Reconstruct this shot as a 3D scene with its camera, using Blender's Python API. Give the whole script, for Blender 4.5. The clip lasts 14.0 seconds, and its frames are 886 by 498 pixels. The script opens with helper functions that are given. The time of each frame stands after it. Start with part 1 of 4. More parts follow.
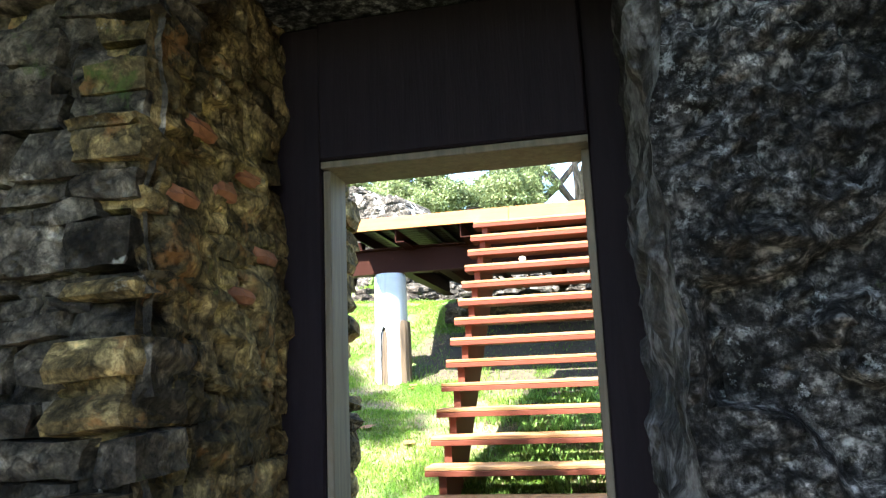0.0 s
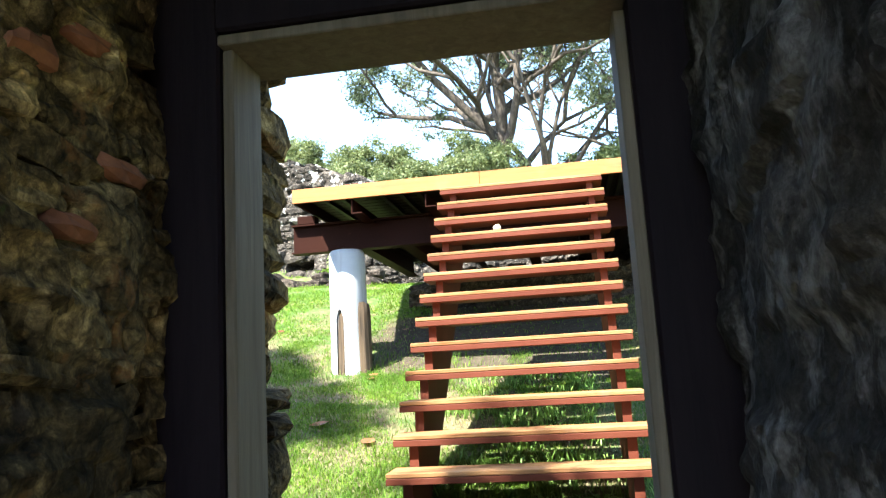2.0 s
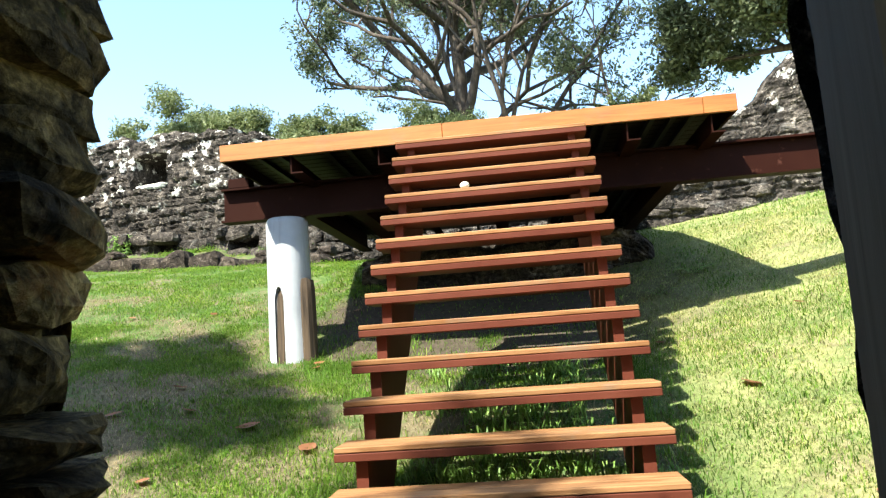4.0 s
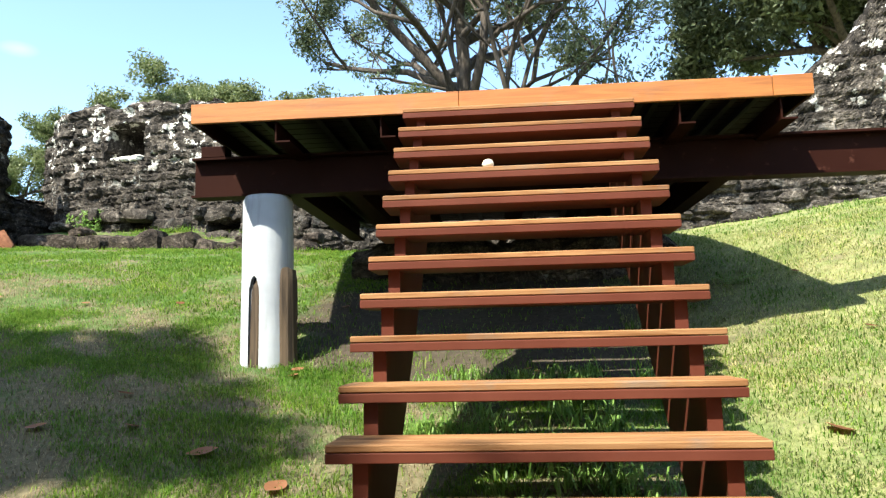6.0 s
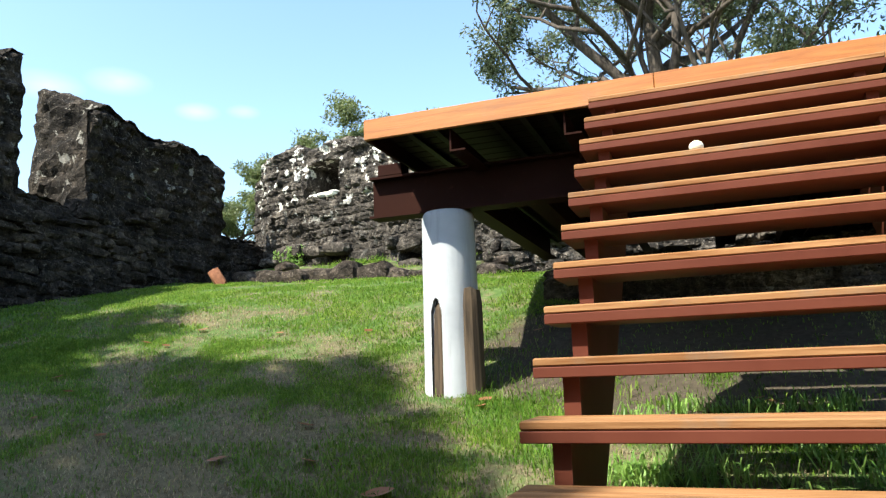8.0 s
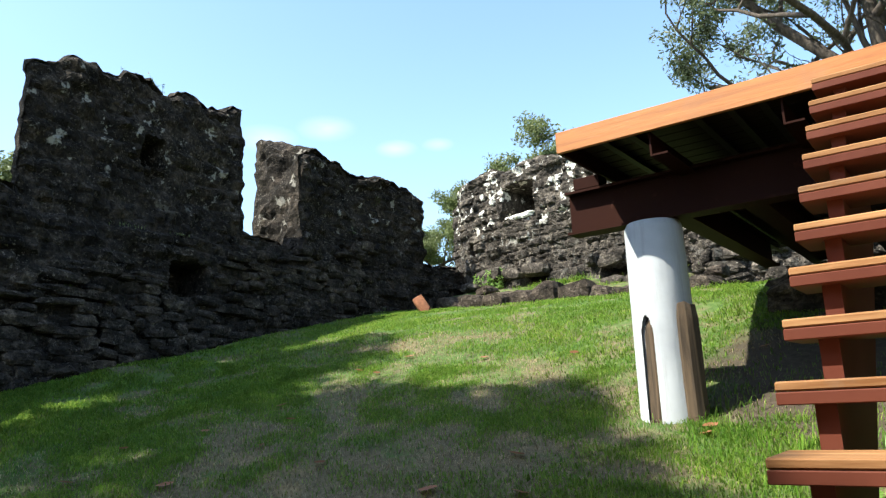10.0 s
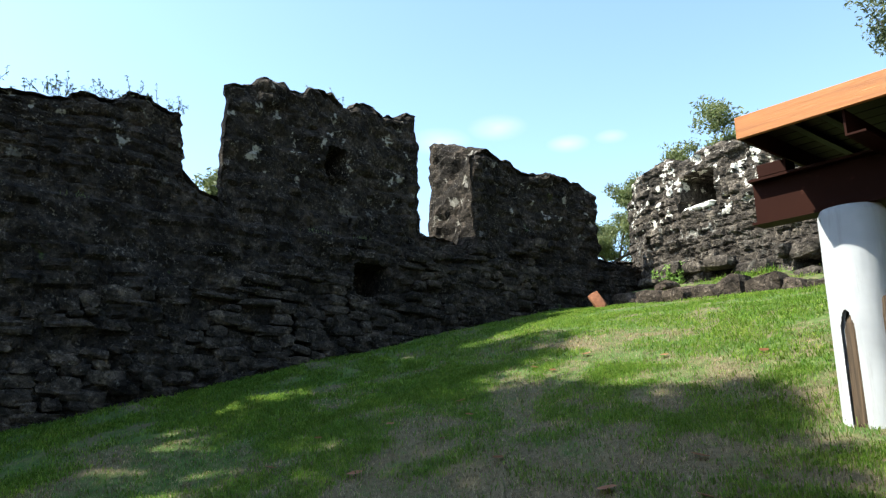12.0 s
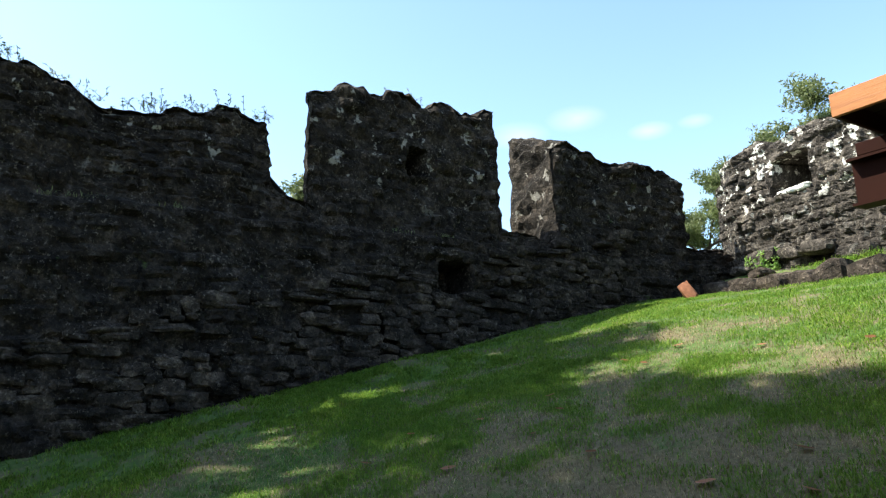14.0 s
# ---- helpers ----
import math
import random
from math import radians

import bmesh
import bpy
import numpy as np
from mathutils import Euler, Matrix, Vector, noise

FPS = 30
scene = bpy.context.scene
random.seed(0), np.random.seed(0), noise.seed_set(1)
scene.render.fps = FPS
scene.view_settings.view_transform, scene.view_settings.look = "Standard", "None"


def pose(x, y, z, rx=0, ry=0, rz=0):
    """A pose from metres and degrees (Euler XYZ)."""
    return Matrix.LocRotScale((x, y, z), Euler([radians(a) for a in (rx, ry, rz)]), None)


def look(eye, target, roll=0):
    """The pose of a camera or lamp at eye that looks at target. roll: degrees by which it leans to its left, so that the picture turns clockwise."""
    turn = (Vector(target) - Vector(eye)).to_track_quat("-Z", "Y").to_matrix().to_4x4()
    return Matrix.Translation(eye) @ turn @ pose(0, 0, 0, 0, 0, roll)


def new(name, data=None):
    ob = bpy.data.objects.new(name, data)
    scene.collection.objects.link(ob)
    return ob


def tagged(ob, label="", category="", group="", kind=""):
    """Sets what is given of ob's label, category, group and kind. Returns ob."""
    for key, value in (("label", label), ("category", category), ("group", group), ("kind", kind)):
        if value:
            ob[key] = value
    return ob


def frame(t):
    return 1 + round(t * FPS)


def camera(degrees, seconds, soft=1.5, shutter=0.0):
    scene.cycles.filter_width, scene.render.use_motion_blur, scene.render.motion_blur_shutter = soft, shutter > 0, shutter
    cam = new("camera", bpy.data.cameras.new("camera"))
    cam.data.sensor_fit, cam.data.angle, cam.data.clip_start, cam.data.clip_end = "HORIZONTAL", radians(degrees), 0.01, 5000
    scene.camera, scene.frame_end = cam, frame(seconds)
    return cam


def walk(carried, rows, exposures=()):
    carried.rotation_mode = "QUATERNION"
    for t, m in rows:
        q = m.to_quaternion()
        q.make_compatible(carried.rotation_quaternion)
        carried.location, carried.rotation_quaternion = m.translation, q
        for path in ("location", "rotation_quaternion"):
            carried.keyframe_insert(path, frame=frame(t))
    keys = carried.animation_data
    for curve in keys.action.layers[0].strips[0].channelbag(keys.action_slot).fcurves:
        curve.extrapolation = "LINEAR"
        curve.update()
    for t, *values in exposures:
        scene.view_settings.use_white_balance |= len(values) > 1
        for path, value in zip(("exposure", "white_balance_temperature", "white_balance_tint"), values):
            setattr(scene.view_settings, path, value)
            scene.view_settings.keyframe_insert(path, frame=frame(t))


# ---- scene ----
cam = camera(61.91, 14.0, soft=1.3)
# seconds, x, y, z, yaw, pitch, roll
ROWS = [
    (0, 0.532, -5.4189, 1.5528, 12.303, 10.004, 2.34),
    (0.5, 0.4704, -5.2433, 1.516, 10.183, 9.969, 3.108),
    (1.0, 0.4408, -4.9914, 1.5144, 8.969, 9.735, 3.269),
    (1.5, 0.3909, -4.753, 1.4937, 9.712, 9.825, 3.044),
    (2.0, 0.3239, -4.4579, 1.5311, 9.584, 9.118, 3.322),
    (2.5, 0.2685, -4.1837, 1.5247, 8.285, 8.641, 4.379),
    (3, 0.2343, -3.8673, 1.5588, 7.452, 8.136, 4.42),
    (3.5, 0.203, -3.6251, 1.547, 6.789, 7.799, 4.586),
    (6.0, -0.1093, -2.3891, 1.684, 4.989, 7.073, 1.295),
    (6.5, -0.1162, -2.248, 1.647, 6.221, 7.366, 1.589),
    (7.0, -0.1184, -2.0737, 1.6615, 10.542, 7.855, 2.295),
    (7.5, -0.1407, -1.9117, 1.6656, 15.798, 8.824, 2.066),
    (10.0, -0.2689, -1.6202, 1.6891, 36.101, 11.938, 2.658),
    (10.5, -0.2616, -1.6146, 1.697, 40.631, 12.153, 2.316),
    (11.0, -0.2436, -1.6284, 1.6929, 44.047, 12.243, 2.005),
    (11.5, -0.2323, -1.6196, 1.6875, 47.18, 12.29, 1.665),
    (12.0, -0.2323, -1.6319, 1.6864, 49.626, 12.218, 1.555),
    (12.5, -0.2165, -1.6153, 1.6902, 51.784, 12.226, 1.675),
    (13.0, -0.2231, -1.6291, 1.6808, 53.275, 12.309, 1.971),
    (13.5, -0.2194, -1.6513, 1.6879, 54.77, 12.187, 2.223),
    (14.0, -0.2199, -1.6592, 1.6814, 56.309, 12.167, 2.363),
]
EXPOSURES = [(0.0, 3.65, 6000, 4), (1.0, 3.3, 6050, 4), (2.0, 2.85, 6200, 4), (3.0, 2.3, 6400, 3), (4.0, 1.92, 6400, 3), (6.0, 1.65, 6400, 3), (14.0, 1.52, 6400, 3)]
walk(cam, [(t, pose(x, y, z, 90 + pitch, roll, yaw)) for t, x, y, z, yaw, pitch, roll in ROWS], EXPOSURES)

# ---- light ----
SUN_AZ, SUN_EL = radians(214.7), radians(52)     # azimuth clockwise from +y
SUN_DIR = Vector((math.sin(SUN_AZ) * math.cos(SUN_EL), math.cos(SUN_AZ) * math.cos(SUN_EL), math.sin(SUN_EL)))
world = bpy.data.worlds.new("world")
scene.world = world
world.use_nodes = True
wn = world.node_tree
sky = wn.nodes.new("ShaderNodeTexSky")
sky.sky_type = "NISHITA"
sky.sun_disc = False
sky.sun_elevation, sky.sun_rotation = SUN_EL, SUN_AZ
sky.air_density, sky.dust_density, sky.ozone_density = 1.0, 0.9, 1.3


def cloudy_sky(colour):
    """A few thin wisps of cloud low in the north-west, over the clear sky."""
    way = wn.nodes.new("ShaderNodeTexCoord").outputs["Generated"]
    grain = wn.nodes.new("ShaderNodeTexNoise")
    grain.inputs["Scale"].default_value, grain.inputs["Detail"].default_value = 16.0, 5.0
    flat = wn.nodes.new("ShaderNodeMapping")
    flat.inputs["Scale"].default_value = (1, 1, 2.6)
    wn.links.new(way, flat.inputs["Vector"])
    wn.links.new(flat.outputs[0], grain.inputs["Vector"])
    for centre, size in (((-0.71, 0.61, 0.350), 0.045), ((-0.655, 0.665, 0.364), 0.042), ((-0.59, 0.73, 0.338), 0.030), ((-0.55, 0.77, 0.342), 0.024)):
        flatter = wn.nodes.new("ShaderNodeVectorMath")
        flatter.operation = "SUBTRACT"
        wn.links.new(way, flatter.inputs[0])
        flatter.inputs[1].default_value = centre
        wide = wn.nodes.new("ShaderNodeVectorMath")
        wide.operation = "MULTIPLY"
        wn.links.new(flatter.outputs[0], wide.inputs[0])
        wide.inputs[1].default_value = (1, 1, 2.4)
        far = wn.nodes.new("ShaderNodeVectorMath")
        far.operation = "LENGTH"
        wn.links.new(wide.outputs[0], far.inputs[0])
        near = wn.nodes.new("ShaderNodeMapRange")
        near.inputs["From Min"].default_value, near.inputs["From Max"].default_value = size, 0.0
        wn.links.new(far.outputs["Value"], near.inputs["Value"])
        torn = wn.nodes.new("ShaderNodeMath")
        torn.operation = "MULTIPLY"
        wn.links.new(near.outputs[0], torn.inputs[0])
        wn.links.new(grain.outputs["Fac"], torn.inputs[1])
        mixed = wn.nodes.new("ShaderNodeMix")
        mixed.data_type = "RGBA"
        wn.links.new(torn.outputs[0], mixed.inputs[0])
        wn.links.new(colour, mixed.inputs[6])
        mixed.inputs[7].default_value = (3.0, 3.05, 3.1, 1.0)
        colour = mixed.outputs[2]
    return colour


wn.links.new(cloudy_sky(sky.outputs[0]), wn.nodes["Background"].inputs[0])
wn.nodes["Background"].inputs[1].default_value = 0.138
sun_data = bpy.data.lights.new("sun", "SUN")
sun_data.energy, sun_data.angle, sun_data.color = 5.0, radians(0.6), (1.0, 0.94, 0.84)
sun_lamp = new("sun", sun_data)
sun_lamp.matrix_world = look((0, 0, 40), Vector((0, 0, 40)) - SUN_DIR)


# ---- materials ----
class Mat:
    """A small wrapper round one procedural material."""

    def __init__(self, name, rough=0.8, metal=0.0, spec=0.3):
        self.m = bpy.data.materials.new(name)
        self.m.use_nodes = True
        self.t = self.m.node_tree
        self.b = self.t.nodes["Principled BSDF"]
        self.b.inputs["Roughness"].default_value = rough
        self.b.inputs["Metallic"].default_value = metal
        self.b.inputs["Specular IOR Level"].default_value = spec
        self.pos = self.t.nodes.new("ShaderNodeNewGeometry").outputs["Position"]

    def put(self, socket, value):
        if isinstance(value, (int, float)):
            socket.default_value = value
        elif isinstance(value, tuple):
            socket.default_value = (*value, 1.0) if len(value) == 3 and socket.type == "RGBA" else value
        else:
            self.t.links.new(value, socket)

    def scaled(self, v):
        n = self.t.nodes.new("ShaderNodeMapping")
        self.put(n.inputs["Vector"], self.pos)
        n.inputs["Scale"].default_value = v
        return n.outputs[0]

    def noise(self, scale, detail=4.0, rough=0.6, vec=None, distort=0.0):
        n = self.t.nodes.new("ShaderNodeTexNoise")
        self.put(n.inputs["Vector"], vec or self.pos)
        n.inputs["Scale"].default_value, n.inputs["Detail"].default_value = scale, detail
        n.inputs["Roughness"].default_value, n.inputs["Distortion"].default_value = rough, distort
        return n.outputs["Fac"]

    def cells(self, scale, vec=None, feature="F1", out="Distance"):
        n = self.t.nodes.new("ShaderNodeTexVoronoi")
        n.feature = feature
        self.put(n.inputs["Vector"], vec or self.pos)
        n.inputs["Scale"].default_value = scale
        return n.outputs[out]

    def ramp(self, fac, *stops):
        n = self.t.nodes.new("ShaderNodeValToRGB")
        self.put(n.inputs[0], fac)
        e = n.color_ramp.elements
        while len(e) < len(stops):
            e.new(0.5)
        for el, (p, c) in zip(e, stops):
            el.position = p
            el.color = (*c, 1.0) if isinstance(c, tuple) else (c, c, c, 1.0)
        return n.outputs[0]

    def mix(self, fac, a, b, mode="MIX"):
        n = self.t.nodes.new("ShaderNodeMix")
        n.data_type, n.blend_type = "RGBA", mode
        self.put(n.inputs[0], fac)
        self.put(n.inputs[6], a)
        self.put(n.inputs[7], b)
        return n.outputs[2]

    def maths(self, op, a, b=0.0):
        n = self.t.nodes.new("ShaderNodeMath")
        n.operation = op
        self.put(n.inputs[0], a)
        self.put(n.inputs[1], b)
        return n.outputs[0]

    def rand(self):
        return self.t.nodes.new("ShaderNodeObjectInfo").outputs["Random"]

    def island(self):
        return self.t.nodes.new("ShaderNodeNewGeometry").outputs["Random Per Island"]

    def bump(self, height, strength=0.5, distance=0.02):
        n = self.t.nodes.new("ShaderNodeBump")
        self.put(n.inputs["Height"], height)
        n.inputs["Strength"].default_value, n.inputs["Distance"].default_value = strength, distance
        self.put(self.b.inputs["Normal"], n.outputs[0])
        return self

    def colour(self, c):
        self.put(self.b.inputs["Base Color"], c)
        return self


def stone_material(name, dark, mid, light, lime_amount, moss_amount, warm=None, lime_from=None, crust=False, fleck=0.0, streak=0.0):
    """Weathered rubble: dark crust, paler stone, patches of old lime plaster and moss."""
    k = Mat(name, 0.92, spec=0.15)
    base = k.ramp(k.noise(3.2, 6, 0.65), (0.34, dark), (0.52, mid), (0.72, light))
    grain = k.ramp(k.noise(48, 8, 0.8), (0.34, 0.25), (0.66, 1.5))
    c = k.mix(0.75, base, grain, "MULTIPLY")
    # pits darkened and bumps lightened in colour, as relief shading
    painted_relief = k.ramp(k.noise(24 if crust else 13, 12 if crust else 9, 0.74, distort=0.0 if crust else 0.5), (0.42 if crust else 0.36, 0.04 if crust else 0.18), (0.52, 0.85), (0.62, 3.0 if crust else 1.9))
    c = k.mix(0.9 if crust or warm else 0.8, c, painted_relief, "MULTIPLY")
    if warm:
        # small fitted stones: each its own tone, with dark joints
        v = k.scaled((6.5, 6.5, 12.0))
        warp = k.t.nodes.new("ShaderNodeTexNoise")
        k.put(warp.inputs["Vector"], k.pos)
        warp.inputs["Scale"].default_value, warp.inputs["Detail"].default_value = 9.0, 5.0
        bent = k.t.nodes.new("ShaderNodeVectorMath")
        bent.operation = "MULTIPLY_ADD"
        k.put(bent.inputs[0], warp.outputs["Color"])
        bent.inputs[1].default_value = (1.6, 1.6, 1.6)
        k.put(bent.inputs[2], v)
        v = bent.outputs[0]
        tone = k.t.nodes.new("ShaderNodeSeparateColor")
        k.put(tone.inputs[0], k.cells(1.0, v, "F1", "Color"))
        c = k.mix(0.8, c, k.ramp(tone.outputs[0], (0.0, 0.35), (1.0, 1.7)), "MULTIPLY")
        c = k.mix(0.6, c, k.ramp(k.cells(1.0, v, "DISTANCE_TO_EDGE"), (0.0, 0.2), (0.12, 1.1)), "MULTIPLY")
    each = k.ramp(k.rand(), (0.0, 0.55), (1.0, 1.35))
    c = k.mix(0.8, c, each, "MULTIPLY")
    if warm:
        c = k.mix(k.ramp(k.noise(5.5, 5, 0.7), (0.58, 0.0), (0.66, 0.45)), c, warm)
    if lime_amount:
        edge = 0.72 - lime_amount * 0.3
        lime = k.maths("MULTIPLY", k.ramp(k.noise(4.6, 5, 0.62, distort=0.15), (edge, 0.0), (edge + 0.035, 1.0)), k.ramp(k.noise(26, 4), (0.32, 0.35), (0.5, 1.0)))
        if lime_from:
            # plaster survives on the parapet, and has fallen off lower down
            high = k.t.nodes.new("ShaderNodeSeparateXYZ")
            k.put(high.inputs[0], k.pos)
            lime = k.maths("MULTIPLY", lime, k.ramp(k.maths("MULTIPLY", high.outputs[2], 0.1), (lime_from * 0.1 - 0.04, 0.06), (lime_from * 0.1 + 0.03, 1.0)))
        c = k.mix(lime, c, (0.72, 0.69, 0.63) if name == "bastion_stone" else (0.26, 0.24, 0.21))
    if moss_amount:
        edge = 0.74 - moss_amount * 0.3
        c = k.mix(k.ramp(k.noise(2.9, 6, 0.7, distort=0.3), (edge, 0.0), (edge + 0.09, 0.85)), c, (0.062, 0.10, 0.018))
    if fleck:
        # broken faces show paler stone in small chips
        chips = k.maths("MULTIPLY", k.ramp(k.noise(23, 6, 0.7), (0.57, 0.0), (0.63, 1.0)), k.ramp(k.noise(2.4, 4, 0.6), (0.38, 0.15), (0.62, 1.0)))
        c = k.mix(k.maths("MULTIPLY", chips, fleck), c, (0.27, 0.23, 0.19))
    if streak:
        # old plaster peels off in upright tongues
        tongues = k.ramp(k.noise(2.6, 7, 0.66, vec=k.scaled((2.2, 2.2, 1.5))), (0.50, 0.0), (0.58, streak))
        c = k.mix(tongues, c, k.ramp(k.noise(30, 5, 0.7), (0.35, (0.16, 0.15, 0.14)), (0.6, (0.46, 0.44, 0.42))))
    if crust:
        # dark crevice lines coloured in for the shade of the crust's cavities
        c = k.mix(0.85, c, k.ramp(k.cells(13, k.scaled((1.0, 1.0, 1.5)), "DISTANCE_TO_EDGE"), (0.0, 0.12), (0.16, 1.15)), "MULTIPLY")
        # pale lichen speckles, brightened to act as highlights on the raised stone
        c = k.mix(k.maths("MULTIPLY", k.ramp(k.noise(17, 8, 0.75), (0.56, 0.0), (0.66, 0.8)), k.ramp(k.noise(3.5, 4, 0.6), (0.42, 0.0), (0.6, 0.8))), c, (0.60, 0.60, 0.58))
    pits = k.ramp(k.cells(19), (0.0, 0.0), (0.35, 1.0))
    h = k.mix(0.5, k.noise(14, 8, 0.72), pits)
    k.colour(c).bump(h, 1.0, 0.10 if crust else 0.045)
    return k.m


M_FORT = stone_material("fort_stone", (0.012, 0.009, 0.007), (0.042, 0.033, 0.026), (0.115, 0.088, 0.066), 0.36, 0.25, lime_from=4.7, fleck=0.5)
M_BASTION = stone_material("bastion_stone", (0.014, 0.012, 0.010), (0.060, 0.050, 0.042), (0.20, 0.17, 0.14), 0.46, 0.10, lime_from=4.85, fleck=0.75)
M_BLOCK = stone_material("block_stone", (0.018, 0.014, 0.011), (0.06, 0.046, 0.036), (0.14, 0.11, 0.085), 0.15, 0.3, fleck=0.5)
M_REVEAL = stone_material("reveal_stone", (0.026, 0.020, 0.014), (0.19, 0.135, 0.058), (0.42, 0.30, 0.13), 0.12, 0.34, warm=(0.27, 0.125, 0.04))
M_INNER = stone_material("inner_stone", (0.018, 0.015, 0.012), (0.082, 0.066, 0.048), (0.21, 0.175, 0.135), 0.10, 0.38, warm=(0.13, 0.095, 0.05))
M_CRUST = stone_material("crusted_stone", (0.011, 0.010, 0.010), (0.060, 0.056, 0.052), (0.22, 0.205, 0.19), 0.26, 0.36, crust=True)
M_PEEL = stone_material("peeling_plaster", (0.014, 0.012, 0.010), (0.055, 0.048, 0.042), (0.14, 0.125, 0.11), 0.0, 0.25, streak=0.32)


def wood_material(name, a, b, axis, rough=0.55, weather=0.0):
    k = Mat(name, rough, spec=0.35)
    stretch = {"x": (0.6, 9, 9), "y": (9, 0.6, 9), "z": (9, 9, 0.6)}[axis]
    v = k.scaled(stretch)
    g = k.noise(3.0, 6, 0.62, vec=v, distort=0.8)
    c = k.mix(k.ramp(g, (0.3, 0.0), (0.7, 1.0)), a, b)
    c = k.mix(0.6, c, k.ramp(k.rand(), (0.0, 0.8), (1.0, 1.15)), "MULTIPLY")
    if name in ("dark_timber", "shaded_deck_timber", "tread_timber"):
        k.b.inputs["Specular IOR Level"].default_value = 0.08
    if weather:
        c = k.mix(k.ramp(k.noise(2.1, 6, 0.7), (0.55, 0.0), (0.75, weather)), c, (0.16, 0.13, 0.10))
    fine = k.noise(14, 3, 0.6, vec=v)
    k.colour(c).bump(fine, 0.25, 0.004)
    return k.m


M_FASCIA = wood_material("oiled_timber", (0.235, 0.078, 0.017), (0.40, 0.150, 0.036), "x", 0.5, 0.25)
M_PLANK = wood_material("tread_timber", (0.16, 0.066, 0.024), (0.36, 0.195, 0.090), "x", 0.6, 0.8)
# the shade on the deck's underside is put into the board colour
M_DECK_SHADED = wood_material("shaded_deck_timber", (0.010, 0.005, 0.004), (0.018, 0.009, 0.006), "x", 0.6, 0.2)
M_FRAME = wood_material("weathered_timber", (0.07, 0.055, 0.038), (0.135, 0.11, 0.078), "z", 0.75, 0.3)
M_TAR = wood_material("dark_timber", (0.006, 0.004, 0.006), (0.012, 0.008, 0.010), "z", 0.7)
M_OLD = wood_material("old_post_timber", (0.026, 0.018, 0.012), (0.105, 0.070, 0.042), "z", 0.9, 0.6)


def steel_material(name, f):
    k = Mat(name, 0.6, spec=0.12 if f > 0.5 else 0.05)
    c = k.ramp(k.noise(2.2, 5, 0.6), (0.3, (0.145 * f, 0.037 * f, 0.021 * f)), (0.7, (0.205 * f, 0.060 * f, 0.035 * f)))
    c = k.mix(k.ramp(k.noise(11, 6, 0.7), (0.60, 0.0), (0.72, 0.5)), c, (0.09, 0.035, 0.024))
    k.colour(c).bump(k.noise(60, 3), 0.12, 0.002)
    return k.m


def white_material():
    k = Mat("white_paint", 0.62, spec=0.3)
    c = k.ramp(k.noise(1.6, 5, 0.6), (0.3, (0.33, 0.34, 0.36)), (0.6, (0.45, 0.46, 0.48)))
    v = k.scaled((7, 7, 0.7))
    c = k.mix(k.ramp(k.noise(2.0, 6, 0.7, vec=v), (0.52, 0.0), (0.70, 0.5)), c, (0.24, 0.235, 0.23))
    k.colour(c).bump(k.noise(22, 4), 0.25, 0.004)
    return k.m


def ground_material():
    k = Mat("lawn_soil", 0.95, spec=0.1)
    grass = k.ramp(k.noise(9, 6, 0.7), (0.3, (0.035, 0.065, 0.018)), (0.52, (0.070, 0.115, 0.030)), (0.72, (0.14, 0.165, 0.06)))
    dry = k.ramp(k.noise(30, 5, 0.7), (0.3, (0.07, 0.052, 0.034)), (0.7, (0.21, 0.165, 0.105)))
    patch = k.mix(0.5, k.noise(1.1, 5, 0.62, distort=0.4), k.noise(5.0, 5, 0.7))
    worn = k.t.nodes.new("ShaderNodeVectorMath")
    worn.operation = "DISTANCE"
    k.put(worn.inputs[0], k.pos)
    worn.inputs[1].default_value = (-3.0, 1.7, 1.2)
    patch = k.maths("ADD", patch, k.ramp(k.maths("MULTIPLY", worn.outputs["Value"], 0.25), (0.15, 0.13), (0.85, 0.0)))
    c = k.mix(k.ramp(patch, (0.48, 0.0), (0.58, 0.85)), grass, dry)
    # bare earth under the deck and the stair, darkened to deepen their shade
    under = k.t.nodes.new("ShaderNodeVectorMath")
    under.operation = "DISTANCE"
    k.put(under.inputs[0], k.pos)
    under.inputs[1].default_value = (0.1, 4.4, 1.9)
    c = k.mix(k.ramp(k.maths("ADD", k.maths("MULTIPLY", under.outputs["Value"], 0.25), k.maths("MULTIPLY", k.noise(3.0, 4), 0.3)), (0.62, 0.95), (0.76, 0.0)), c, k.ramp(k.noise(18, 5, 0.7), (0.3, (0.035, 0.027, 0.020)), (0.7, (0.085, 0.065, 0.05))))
    # the steep bank beside the stair is drier and paler
    axis = k.t.nodes.new("ShaderNodeSeparateXYZ")
    k.put(axis.inputs[0], k.pos)
    bank = k.maths("MULTIPLY", k.ramp(k.maths("MULTIPLY", axis.outputs[0], 0.2), (0.17, 0.0), (0.30, 0.85)), k.ramp(k.noise(2.6, 5, 0.65), (0.35, 0.3), (0.6, 1.0)))
    c = k.mix(bank, c, k.ramp(k.noise(24, 5, 0.7), (0.36, (0.15, 0.16, 0.058)), (0.64, (0.30, 0.28, 0.13))))
    k.colour(c).bump(k.noise(60, 6, 0.75), 0.6, 0.015)
    return k.m


